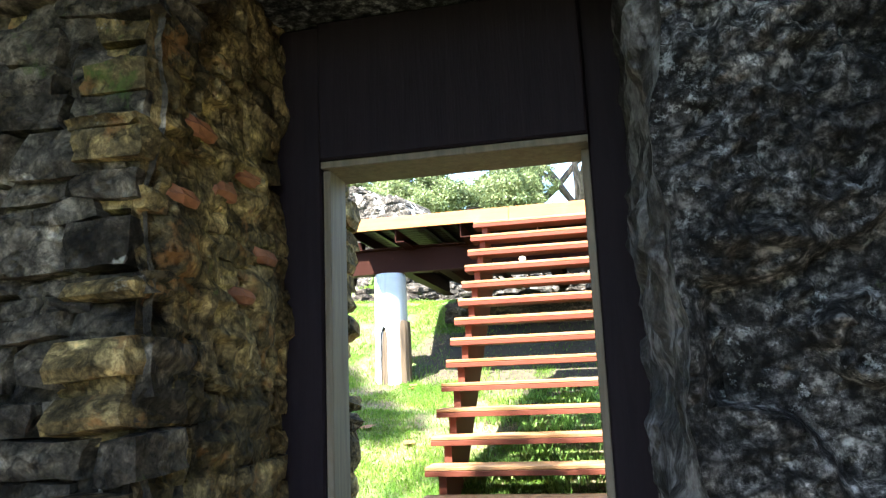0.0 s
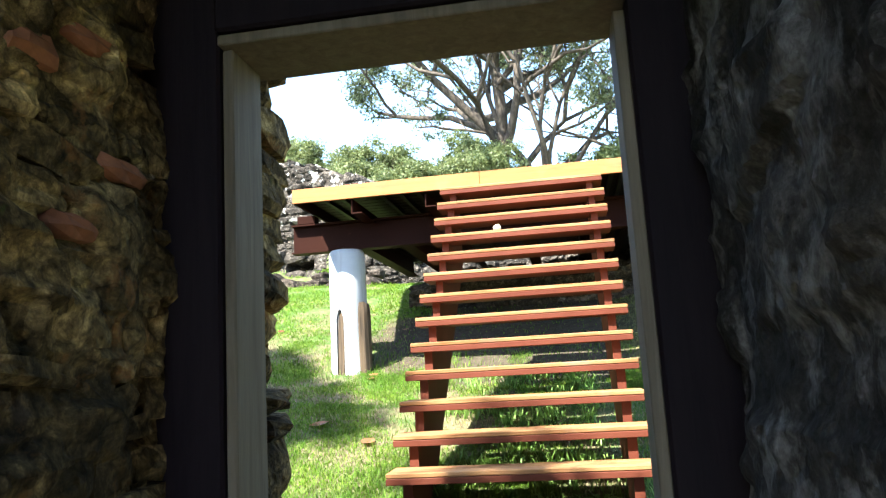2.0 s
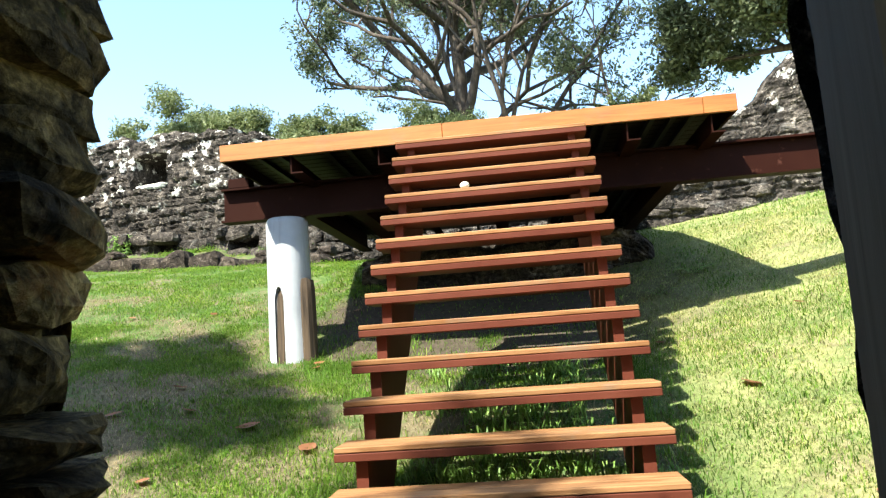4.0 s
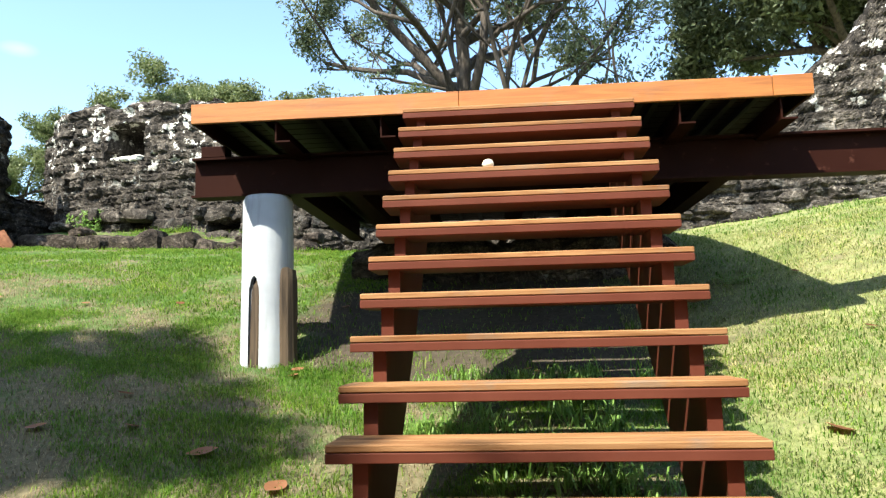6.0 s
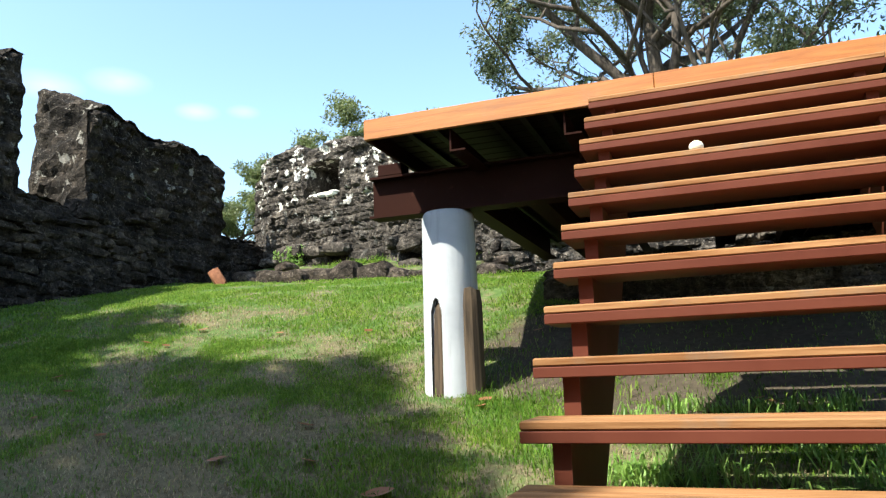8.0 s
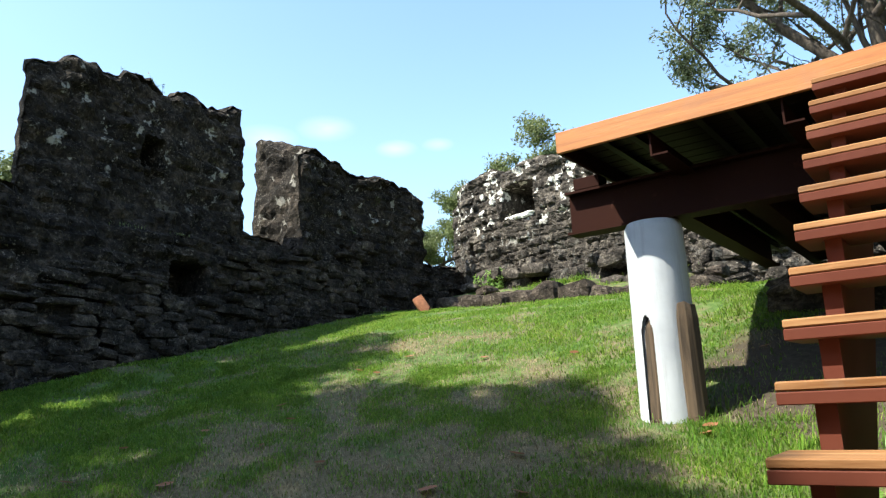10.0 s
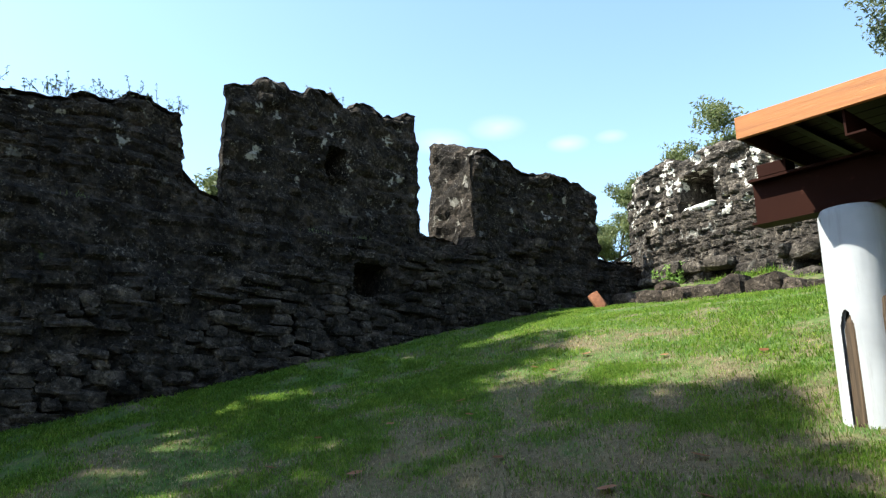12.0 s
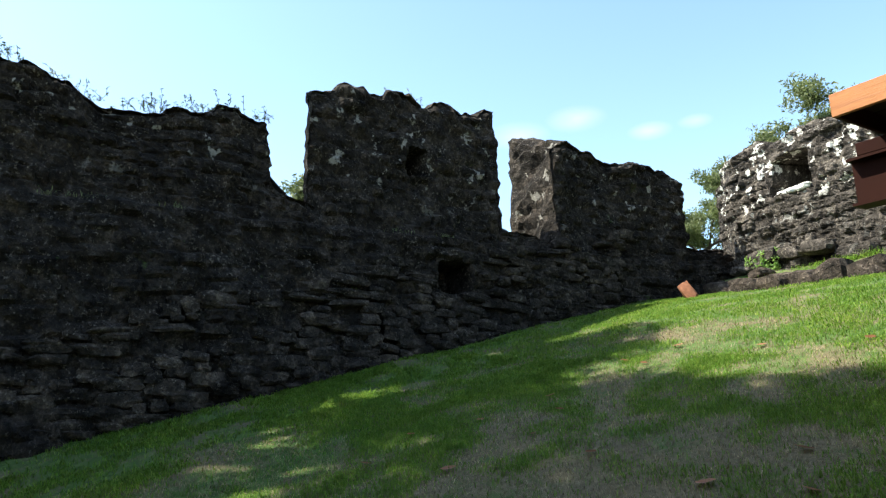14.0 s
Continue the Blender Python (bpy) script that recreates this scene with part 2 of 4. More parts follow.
def leaf_material(name, a, b, c3, shine=0.4, thin=0.35, patchy=False):
    k = Mat(name, 0.5, spec=shine)
    c = k.ramp(k.island(), (0.0, a), (0.55, b), (1.0, c3))
    if patchy:
        # the sward grows in lighter and darker tufts
        c = k.mix(1.0, c, k.ramp(k.noise(1.1, 4, 0.6), (0.35, (0.62, 0.74, 0.75)), (0.65, (1.2, 1.1, 1.0))), "MULTIPLY")
        c = k.mix(1.0, c, k.ramp(k.noise(7.5, 4, 0.65), (0.34, (0.55, 0.60, 0.60)), (0.64, (1.3, 1.25, 1.2))), "MULTIPLY")
    k.colour(c)
    k.b.inputs["Transmission Weight"].default_value = 0.0
    k.b.inputs["Subsurface Weight"].default_value = 0.0
    # a thin leaf lets part of the light through
    tr = k.t.nodes.new("ShaderNodeBsdfTranslucent")
    k.t.links.new(k.ramp(k.island(), (0.0, tuple(v * 1.3 for v in a)), (1.0, tuple(v * 1.3 for v in c3))), tr.inputs[0])
    add = k.t.nodes.new("ShaderNodeMixShader")
    add.inputs[0].default_value = thin
    k.t.links.new(k.b.outputs[0], add.inputs[1])
    k.t.links.new(tr.outputs[0], add.inputs[2])
    k.t.links.new(add.outputs[0], k.t.nodes["Material Output"].inputs[0])
    return k.m


# the stair's brown steel, cut darker to carry the shade under the deck
M_STEEL_SHADED = steel_material("shaded_brown_steel", 0.11)
M_STEEL, M_WHITE, M_GROUND = steel_material("red_oxide_steel", 0.55), white_material(), ground_material()
M_LEAF = leaf_material("olive_leaf", (0.045, 0.06, 0.026), (0.085, 0.108, 0.050), (0.17, 0.19, 0.10))
M_BUSH = leaf_material("bright_leaf", (0.065, 0.09, 0.03), (0.12, 0.15, 0.055), (0.21, 0.235, 0.10))
M_GRASS = leaf_material("grass_blade", (0.080, 0.165, 0.018), (0.118, 0.220, 0.024), (0.21, 0.275, 0.055), 0.08, 0.42, True)
M_DRY = leaf_material("dry_blade", (0.17, 0.132, 0.075), (0.26, 0.21, 0.12), (0.38, 0.315, 0.19), 0.2, 0.3, True)
M_BANK = leaf_material("bank_blade", (0.20, 0.25, 0.070), (0.30, 0.32, 0.105), (0.44, 0.41, 0.19), 0.1, 0.5, True)
M_STRAP = leaf_material("strap_leaf", (0.10, 0.19, 0.035), (0.18, 0.31, 0.06), (0.30, 0.43, 0.11), 0.5, 0.45)
M_BROWNLEAF = leaf_material("fallen_leaf", (0.22, 0.09, 0.04), (0.32, 0.15, 0.08), (0.40, 0.22, 0.13), 0.2)


def bark_material():
    k = Mat("bark", 0.9, spec=0.15)
    v = k.scaled((4, 4, 1))
    k.colour(k.ramp(k.noise(3.0, 6, 0.7, vec=v), (0.3, (0.03, 0.024, 0.02)), (0.7, (0.12, 0.097, 0.08)))).bump(k.noise(9, 5, 0.7, vec=v), 0.8, 0.03)
    return k.m


def plain_material(name, a, b, rough=0.6, scale=8.0):
    k = Mat(name, rough)
    k.colour(k.ramp(k.noise(scale, 5, 0.65), (0.3, a), (0.7, b))).bump(k.noise(scale * 6, 4), 0.3, 0.004)
    return k.m


M_BARK = bark_material()
M_CORE = plain_material("grey_mortar", (0.16, 0.15, 0.145), (0.28, 0.27, 0.26), 0.9, 9)
M_LIME = plain_material("lime_plaster", (0.45, 0.43, 0.38), (0.70, 0.68, 0.62), 0.9, 7)
# near-black zinc: its colour holds the shade below the boards
M_ZINC_SHADED = plain_material("shaded_zinc", (0.012, 0.009, 0.008), (0.022, 0.017, 0.015), 0.7, 12)
M_BALL = plain_material("cream_paint", (0.70, 0.64, 0.45), (0.82, 0.78, 0.62), 0.5)
M_BRICK = plain_material("red_brick", (0.14, 0.055, 0.028), (0.27, 0.11, 0.055), 0.9, 14)
M_FLOOR = plain_material("earth_floor", (0.09, 0.075, 0.06), (0.19, 0.16, 0.13), 0.95, 5)


# ---- building helpers ----
def mesh_of(name, verts, faces, smooth=False):
    me = bpy.data.meshes.new(name)
    me.from_pydata([tuple(v) for v in verts], [], faces)
    me.update()
    if smooth:
        me.polygons.foreach_set("use_smooth", [True] * len(me.polygons))
    return me


def thing(name, mesh, material, label="", category="", group="", kind=""):
    ob = new(name, mesh)
    if mesh and material:
        mesh.materials.append(material)
    return tagged(ob, label, category, group, kind)


def part(name, bm, material, parent, label=""):
    """Link a bmesh (or a ready mesh) as one mesh object under a thing or a part."""
    if isinstance(bm, bmesh.types.BMesh):
        me = bpy.data.meshes.new(name)
        bm.to_mesh(me)
        bm.free()
    else:
        me = bm
    if material and not me.materials:
        me.materials.append(material)
    ob = new(name, me)
    ob.parent = parent
    return tagged(ob, label)


def box(x0, x1, y0, y1, z0, z1, bevel=0.0, bm=None, seg=1):
    """A box with softened edges, added to bm."""
    out = bm or bmesh.new()
    tmp = bmesh.new()
    bmesh.ops.create_cube(tmp, size=1.0)
    for v in tmp.verts:
        v.co = Vector((x0 + (v.co.x + 0.5) * (x1 - x0), y0 + (v.co.y + 0.5) * (y1 - y0), z0 + (v.co.z + 0.5) * (z1 - z0)))
    if bevel:
        bmesh.ops.bevel(tmp, geom=tmp.edges[:], offset=bevel, segments=seg, affect="EDGES", profile=0.7)
    me = bpy.data.meshes.new("tmp")
    tmp.to_mesh(me)
    tmp.free()
    out.from_mesh(me)
    bpy.data.meshes.remove(me)
    return out


def prism_x(points, x0, x1, bm=None):
    """A profile in y, z drawn out along x."""
    out = bm or bmesh.new()
    a = [out.verts.new((x0, y, z)) for y, z in points]
    b = [out.verts.new((x1, y, z)) for y, z in points]
    out.faces.new(a)
    out.faces.new(b[::-1])
    for i in range(len(points)):
        j = (i + 1) % len(points)
        out.faces.new((a[j], a[i], b[i], b[j]))
    bmesh.ops.recalc_face_normals(out, faces=out.faces[:])
    return out


def prism_y(points, y0, y1, bm=None):
    """A profile in x, z drawn out along y."""
    out = bm or bmesh.new()
    a = [out.verts.new((x, y0, z)) for x, z in points]
    b = [out.verts.new((x, y1, z)) for x, z in points]
    out.faces.new(a)
    out.faces.new(b[::-1])
    for i in range(len(points)):
        j = (i + 1) % len(points)
        out.faces.new((a[j], a[i], b[i], b[j]))
    bmesh.ops.recalc_face_normals(out, faces=out.faces[:])
    return out


def lerp_table(table, s):
    """Piecewise linear look-up in a short table of (s, value)."""
    return float(np.interp(s, [p[0] for p in table], [p[1] for p in table]))


def fract(p, scale, octaves=5):
    return noise.fractal(Vector(p) * scale, 0.9, 2.1, octaves)


def smooth01(a, b, v):
    u = min(1.0, max(0.0, (v - a) / (b - a)))
    return u * u * (3 - 2 * u)


# ---- ground ----
HILL = [(-1.75, 0.04), (-0.5, 0.40), (0.8, 0.80), (1.9, 1.16), (2.6, 1.32), (3.3, 1.47), (4.2, 1.80), (5.2, 2.18), (6.6, 2.64), (8.0, 2.93), (12.0, 3.08), (400.0, 3.3)]


def ground_z(x, y):
    """The hillside: it climbs away from the doorway, and more gently along the fort wall."""
    ya = max(y, -1.75)
    a = lerp_table(HILL, ya)
    b = 1.63 + 0.21 * ya if ya < 8 else 3.31 + 0.03 * (ya - 8)
    u = min(1.0, max(0.0, -x / 8.8)) ** 1.5
    z = a + (b - a) * u
    if x > 1.0:
        z += 0.21 * min(x - 1.0, 6.0) * smooth01(-1.5, 2.0, y) * (1 - 0.25 * smooth01(4.0, 7.5, y))
    if y < -1.75:
        z = z * smooth01(-3.2, -1.75, y)
    far = max(abs(x), abs(y)) - 22
    if far > 0:
        z -= min(far * 0.10, 9.0)
    return z + 0.035 * noise.noise(Vector((x * 0.8, y * 0.8, 3.1))) + 0.012 * noise.noise(Vector((x * 3.7, y * 3.7, 9.4)))


def build_ground():
    xs = sorted(set([round(v, 3) for v in np.arange(-12, 8.01, 0.14)] + [-400, -200, -100, -60, -40, -30, -24, -20, -17, -14.5, -13, 9, 10.5, 12, 14, 17, 20, 24, 30, 40, 60, 100, 200, 400]))
    ys = sorted(set([round(v, 3) for v in np.arange(-3.0, 12.01, 0.14)] + [-400, -200, -100, -60, -40, -30, -22, -16, -12, -9, -7, -5, -4, 13, 14.5, 17, 20, 24, 30, 40, 60, 100, 200, 400]))
    verts = [(x, y, ground_z(x, y)) for y in ys for x in xs]
    n = len(xs)
    faces = [(j * n + i, j * n + i + 1, (j + 1) * n + i + 1, (j + 1) * n + i) for j in range(len(ys) - 1) for i in range(n - 1)]
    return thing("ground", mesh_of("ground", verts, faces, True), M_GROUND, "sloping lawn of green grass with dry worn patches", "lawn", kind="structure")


ground = build_ground()


# ---- fort walls ----
def stone_relief(s, z, seed, w=0.42, h=0.17):
    """Relief of rough courses: domed stones of uneven length between deep joints, in 0..1."""
    wob = 0.05 * noise.noise(Vector((s * 1.3, z * 1.3, seed)))
    row = math.floor((z + wob) / h)
    fz = (z + wob) / h - row
    shift = noise.cell(Vector((row * 7.3 + seed, 0.5, 2.0))) * 3.1
    ww = w * (0.75 + 0.5 * noise.cell(Vector((row * 3.1, seed, 5.0))))
    u = s / ww + shift + 0.25 * noise.noise(Vector((s * 2.2, z * 2.2, seed + 4)))
    col = math.floor(u)
    fu = u - col
    lift = noise.cell(Vector((col + 0.5, row + 0.5, seed)))
    e = min(min(fu, 1 - fu) * ww, min(fz, 1 - fz) * h)
    return min(1.0, e / 0.035) ** 0.6 * (0.45 + 0.55 * lift)


def ruin_wall(name, a, b, table, bottom, thick, material, label, seed, holes=(), rough=0.11, relief=0.10, step=0.045, set_back=99.0, split=None, flare=None, bend=0.0):
    """A rubble wall from a to b in plan, facing the left of that way. table: (distance, height) of its uneven top.
    holes: (s0, s1, z0, z1, depth) set back from the face; above set_back the face steps in a little."""
    a, b = Vector((*a, 0)), Vector((*b, 0))
    way = (b - a).normalized()
    face = Vector((-way.y, way.x, 0))
    length = (b - a).length
    table = sorted(table)
    ss = list(np.arange(0.0, length, step)) + [length]
    for (s0, z0), (s1, z1) in zip(table, table[1:]):
        if abs(z1 - z0) > 0.5 and s1 - s0 < 0.1:
            ss = [s for s in ss if not s0 - 0.02 < s < s1 + 0.02] + list(np.linspace(s0, s1, 24))
    ss.sort()
    ns, nz, nd = len(ss), int(4.6 / step), 14
    verts, faces = [], []
    n = nz + 1 + nd
    for s in ss:
        p = a + way * s
        z0 = bottom(s)
        z1 = lerp_table(table, s)
        ragged = 0.085 * fract((s * 1.7, seed, 0.0), 1.5, 5) + 0.045 * (noise.cell(Vector((s * 3.3, seed, 1.0))) - 0.5)
        for j in range(nz + 1):
            z = z0 + (z1 + ragged - z0) * j / nz
            if split:
                low = int(nz * 0.6)
                z = z0 + (split - z0) * j / low if j <= low else split + (z1 + ragged - split) * (j - low) / (nz - low)
            q = Vector((p.x, p.y, z))
            out = rough * fract((q.x + seed, q.y, q.z), 1.1, 5) + 0.45 * rough * fract((q.x, q.y + seed, q.z), 6.0, 4)
            out += relief * stone_relief(s, z, seed)
            out += 0.045 * (0.3 - abs(noise.noise(Vector((q.x * 6.5 + seed, q.y * 6.5, q.z * 8.5))))) + 0.03 * (0.3 - abs(noise.noise(Vector((q.x * 14, q.y * 14 + seed, q.z * 18)))))
            out += 0.10 * (1 - smooth01(z0, z0 + 1.6, z)) - 0.10 * smooth01(set_back, set_back + 0.08, z + 0.06 * noise.noise(Vector((s * 1.5, seed, 0))))
            out -= 0.10 * smooth01(z1 + ragged - 0.08, z1 + ragged, z)
            out -= bend * smooth01(length - 1.3, length, s)
            for s0, s1, h0, h1, deep in holes:
                wv = 0.05 * noise.noise(Vector((s * 5, z * 5, seed)))
                if s0 + wv < s < s1 + wv and h0 + wv < z < h1 + wv:
                    out -= deep
            verts.append(q + face * out)
        for k in range(1, nd + 1):
            d = thick * k / nd
            q = p - face * d + Vector((0, 0, z1 + ragged))
            if flare:
                shift, lift = flare(s)
                q = q - way * shift * d + Vector((0, 0, lift * d))
            if bend:
                q = q - face * bend * smooth01(length - 1.3, length, s)
            bumpy = 0.09 * fract((q.x * 1.3 + seed, q.y * 1.3, q.z * 1.3), 2.2, 5) + 0.05 * (stone_relief(d, q.z, seed + 2, 0.35, 0.15) - 0.5)
            verts.append(q + way * bumpy + Vector((0, 0, 0.5 * bumpy)))
    for i in range(ns - 1):
        for j in range(n - 1):
            faces.append((i * n + j, i * n + j + 1, (i + 1) * n + j + 1, (i + 1) * n + j))
    back = len(verts)
    for s in (0.0, length):
        p = a + way * s - face * thick
        verts.append(Vector((p.x, p.y, bottom(s))))
    last = (ns - 1) * n
    faces.append(tuple(range(n)) + (back,))
    faces.append(tuple(range(last, last + n))[::-1] + (back + 1,))
    faces.append((back, back + 1) + tuple(i * n + n - 1 for i in range(ns - 1, -1, -1)))
    me = mesh_of(name, verts, faces)
    bm = bmesh.new()
    bm.from_mesh(me)
    bmesh.ops.recalc_face_normals(bm, faces=bm.faces[:])
    bm.to_mesh(me)
    bm.free()
    return thing(name, me, material, label, "stone wall", kind="structure")


WEST_X = -8.8
WEST_TOP = [(-6.0, 5.7), (-1.4, 5.60), (-0.8, 5.47), (-0.36, 5.24), (-0.2, 5.30), (0.2, 5.32), (1.1, 5.50), (1.45, 5.40), (1.57, 5.30), (1.62, 4.62), (1.75, 4.46), (2.11, 4.42), (2.15, 6.02), (2.5, 6.12), (2.62, 6.22), (2.9, 6.18),
            (3.65, 6.24), (3.72, 6.30), (3.92, 6.12), (4.4, 6.20), (4.98, 6.14), (5.1, 6.24), (5.27, 6.22), (5.32, 4.32), (6.46, 4.30), (6.5, 5.86), (6.9, 6.02), (7.37, 5.98), (7.75, 5.78),
            (8.5, 5.93), (9.3, 5.90), (9.72, 5.80), (9.76, 4.5), (11.6, 4.4)]


def west_s(y):
    """Distance along the west wall, from its far end, of the place at y."""
    return 11.5 - y


def west_flare(s):
    """The broad merlon's cheek is splayed outwards; the next one rises towards its back."""
    y = 11.5 - s
    splay = 0.62 * smooth01(1.62, 2.04, y) * (1 - smooth01(2.3, 4.0, y))
    return splay, 0.42 * smooth01(6.46, 6.5, y) * (1 - smooth01(6.9, 7.5, y))


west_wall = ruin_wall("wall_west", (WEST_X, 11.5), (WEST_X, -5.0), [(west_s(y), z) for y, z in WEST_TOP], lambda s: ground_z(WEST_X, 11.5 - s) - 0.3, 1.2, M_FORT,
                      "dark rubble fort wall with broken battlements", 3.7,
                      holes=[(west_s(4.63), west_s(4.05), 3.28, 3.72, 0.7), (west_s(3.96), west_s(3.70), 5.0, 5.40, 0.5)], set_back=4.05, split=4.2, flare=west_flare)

NORTH_A, NORTH_B = Vector((6.5, 6.95)), Vector((-9.45, 10.74))
NORTH_LEN = (NORTH_B - NORTH_A).length


def north_s(x):
    """Distance along the far wall, from its right end, of the place at x."""
    return (NORTH_A.x - x) / (NORTH_A.x - NORTH_B.x) * NORTH_LEN


NORTH_TOP = sorted((north_s(x), z) for x, z in [(-9.45, 6.0), (-8.9, 6.16), (-8.0, 6.16), (-7.3, 6.16), (-6.4, 6.14), (-5.6, 6.02), (-4.6, 5.9), (-3.5, 5.4), (-2.5, 4.3), (-1.0, 4.0), (1.5, 4.0), (2.5, 4.3), (3.3, 4.6), (3.9, 5.0), (4.4, 5.5), (5.0, 6.3), (6.5, 7.2)])
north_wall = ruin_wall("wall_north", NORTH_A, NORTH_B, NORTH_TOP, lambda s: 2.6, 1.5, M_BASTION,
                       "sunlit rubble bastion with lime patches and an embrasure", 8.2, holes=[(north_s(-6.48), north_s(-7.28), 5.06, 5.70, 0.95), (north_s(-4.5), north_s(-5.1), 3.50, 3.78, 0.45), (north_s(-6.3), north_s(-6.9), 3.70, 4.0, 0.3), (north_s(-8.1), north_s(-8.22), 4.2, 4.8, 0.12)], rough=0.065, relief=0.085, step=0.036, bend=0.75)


# ---- doorway building ----
DOOR_L, DOOR_R, DOOR_TOP = -0.48, 0.502, 2.39        # clear opening
IN_Y, IN_L, OUT_Y = -3.85, -3.66, -2.14                          # inner and outer faces of the thick wall
REV_L, REV_R, REV_TOP = -0.66, 0.685, 2.95           # masonry opening


def rough_sheet(name, origin, u, v, nu, nv, amount, seed, material, label, relief=0.05, cell=(0.3, 0.14), parent=None, pits=0.0, knob=0.0):
    """A rough masonry face spanned by u and v from origin; its front is u x v. Its sides are drawn in, so that faces meet at corners."""
    n = Vector(u).cross(Vector(v)).normalized()
    lu, lv = Vector(u).length, Vector(v).length
    verts, faces = [], []
    for j in range(nv + 1):
        for i in range(nu + 1):
            p = Vector(origin) + Vector(u) * (i / nu) + Vector(v) * (j / nv)
            d = amount * fract((p.x + seed, p.y, p.z), 2.2, 5) + 0.55 * amount * fract((p.x, p.y + seed, p.z), 8.0, 6)
            d += relief * (stone_relief(lu * i / nu, p.z, seed, *cell) - 0.6)
            if pits:
                d -= pits * smooth01(0.12, 0.34, noise.noise(Vector((p.x * 4.0 + seed, p.y * 4.0, p.z * 5.5))))
            if knob:
                # coral-like crust: ridges and cavities at two sizes
                d += knob * (0.35 - abs(noise.noise(Vector((p.x * 8.5, p.y * 8.5 + seed, p.z * 10.0))))) + 0.5 * knob * (0.3 - abs(noise.noise(Vector((p.x * 21, p.y * 21, p.z * 24 + seed)))))
            side = min(lu * i / nu, lu * (nu - i) / nu)
            near = smooth01(0.0, 0.09, side)
            worn = Vector((0.035 * fract((0.0, 4.0, p.z), 3.1, 5), 0.035 * fract((9.0, 0.0, p.z), 3.4, 5), 0)) * (1 - smooth01(0.0, 0.25, side))
            verts.append(p + n * d * near + worn)
    w = nu + 1
    for j in range(nv):
        for i in range(nu):
            faces.append((j * w + i, j * w + i + 1, (j + 1) * w + i + 1, (j + 1) * w + i))
    me = mesh_of(name, verts, faces)
    if parent:
        return part(name, me, material, parent, label)
    return thing(name, me, material, label, "stone wall", kind="structure")


def solid(name, x0, x1, y0, y1, z0, z1, material, label, category, bevel=0.02):
    me = bpy.data.meshes.new(name)
    bm = box(x0, x1, y0, y1, z0, z1, bevel)
    bm.to_mesh(me)
    bm.free()
    return thing(name, me, material, label, category, kind="structure")


# solid cores a hand's width behind the rough faces
wall_l = solid("wall_south_a", -3.6, REV_L - 0.09, IN_L + 0.09, OUT_Y - 0.09, -0.3, 3.9, M_REVEAL, "thick rubble wall beside the doorway", "stone wall")
wall_r = solid("wall_south_b", REV_R + 0.09, 3.6, IN_Y + 0.09, OUT_Y - 0.09, -0.3, 3.9, M_CRUST, "thick crusted stone wall beside the doorway", "stone wall")
wall_t = solid("wall_south_c", REV_L - 0.09, REV_R + 0.09, IN_Y + 0.05, OUT_Y - 0.09, REV_TOP + 0.06, 3.9, M_CRUST, "masonry over the doorway", "stone wall")
rough_sheet("left_reveal", (REV_L - 0.03, OUT_Y, 0.0), (0, IN_L - OUT_Y, 0), (0, 0, 3.0), 150, 260, 0.03, 1.3, M_REVEAL, "", 0.035, (0.2, 0.10), wall_l, 0.03)
rough_sheet("left_inner_face", (-3.6, IN_L + 0.03, 0.0), (2.94, 0, 0), (0, 0, 3.6), 220, 260, 0.035, 4.9, M_INNER, "", 0.05, (0.38, 0.15), wall_l, 0.03)
rough_sheet("left_outer_face", (REV_L, OUT_Y, 0.0), (-2.94, 0, 0), (0, 0, 3.9), 70, 100, 0.05, 6.1, M_REVEAL, "", 0.08, (0.3, 0.16), wall_l)
rough_sheet("right_reveal", (REV_R, IN_Y, 0.0), (0, OUT_Y - IN_Y, 0), (0, 0, 3.0), 130, 210, 0.03, 2.6, M_PEEL, "", 0.02, (0.5, 0.2), wall_r, 0.03)
rough_sheet("right_inner_face", (REV_R, IN_Y, 0.0), (2.95, 0, 0), (0, 0, 3.6), 330, 400, 0.07, 7.7, M_CRUST, "", 0.03, (0.5, 0.22), wall_r, 0.10, 0.075)
rough_sheet("right_outer_face", (3.6, OUT_Y, 0.0), (-2.95, 0, 0), (0, 0, 3.9), 50, 70, 0.05, 6.9, M_CRUST, "", 0.08, (0.3, 0.16), wall_r)
# unseen room shell; roof gap and rear opening are added to let skylight in
solid("ceiling", -3.6, 3.6, -6.05, -3.6, 3.55, 3.8, M_TAR, "dark ceiling added over the room, out of view", "ceiling")
solid("floor", -3.6, 3.6, -7.0, OUT_Y + 0.1, -0.3, 0.02, M_FLOOR, "trodden earth floor", "floor")
solid("wall_east", 2.6, 2.9, -7.0, IN_Y, -0.2, 3.6, M_CRUST, "added rubble side wall, out of view", "stone wall")
solid("wall_inner_west", -2.9, -2.6, -7.0, -3.6, -0.2, 3.6, M_REVEAL, "added rubble side wall, out of view", "stone wall")
solid("wall_back_a", -2.9, -1.0, -7.3, -7.0, -0.2, 3.8, M_CRUST, "added rubble wall beside an assumed rear opening, out of view", "stone wall")
solid("wall_back_b", 1.0, 2.9, -7.3, -7.0, -0.2, 3.8, M_CRUST, "added rubble wall beside an assumed rear opening, out of view", "stone wall")


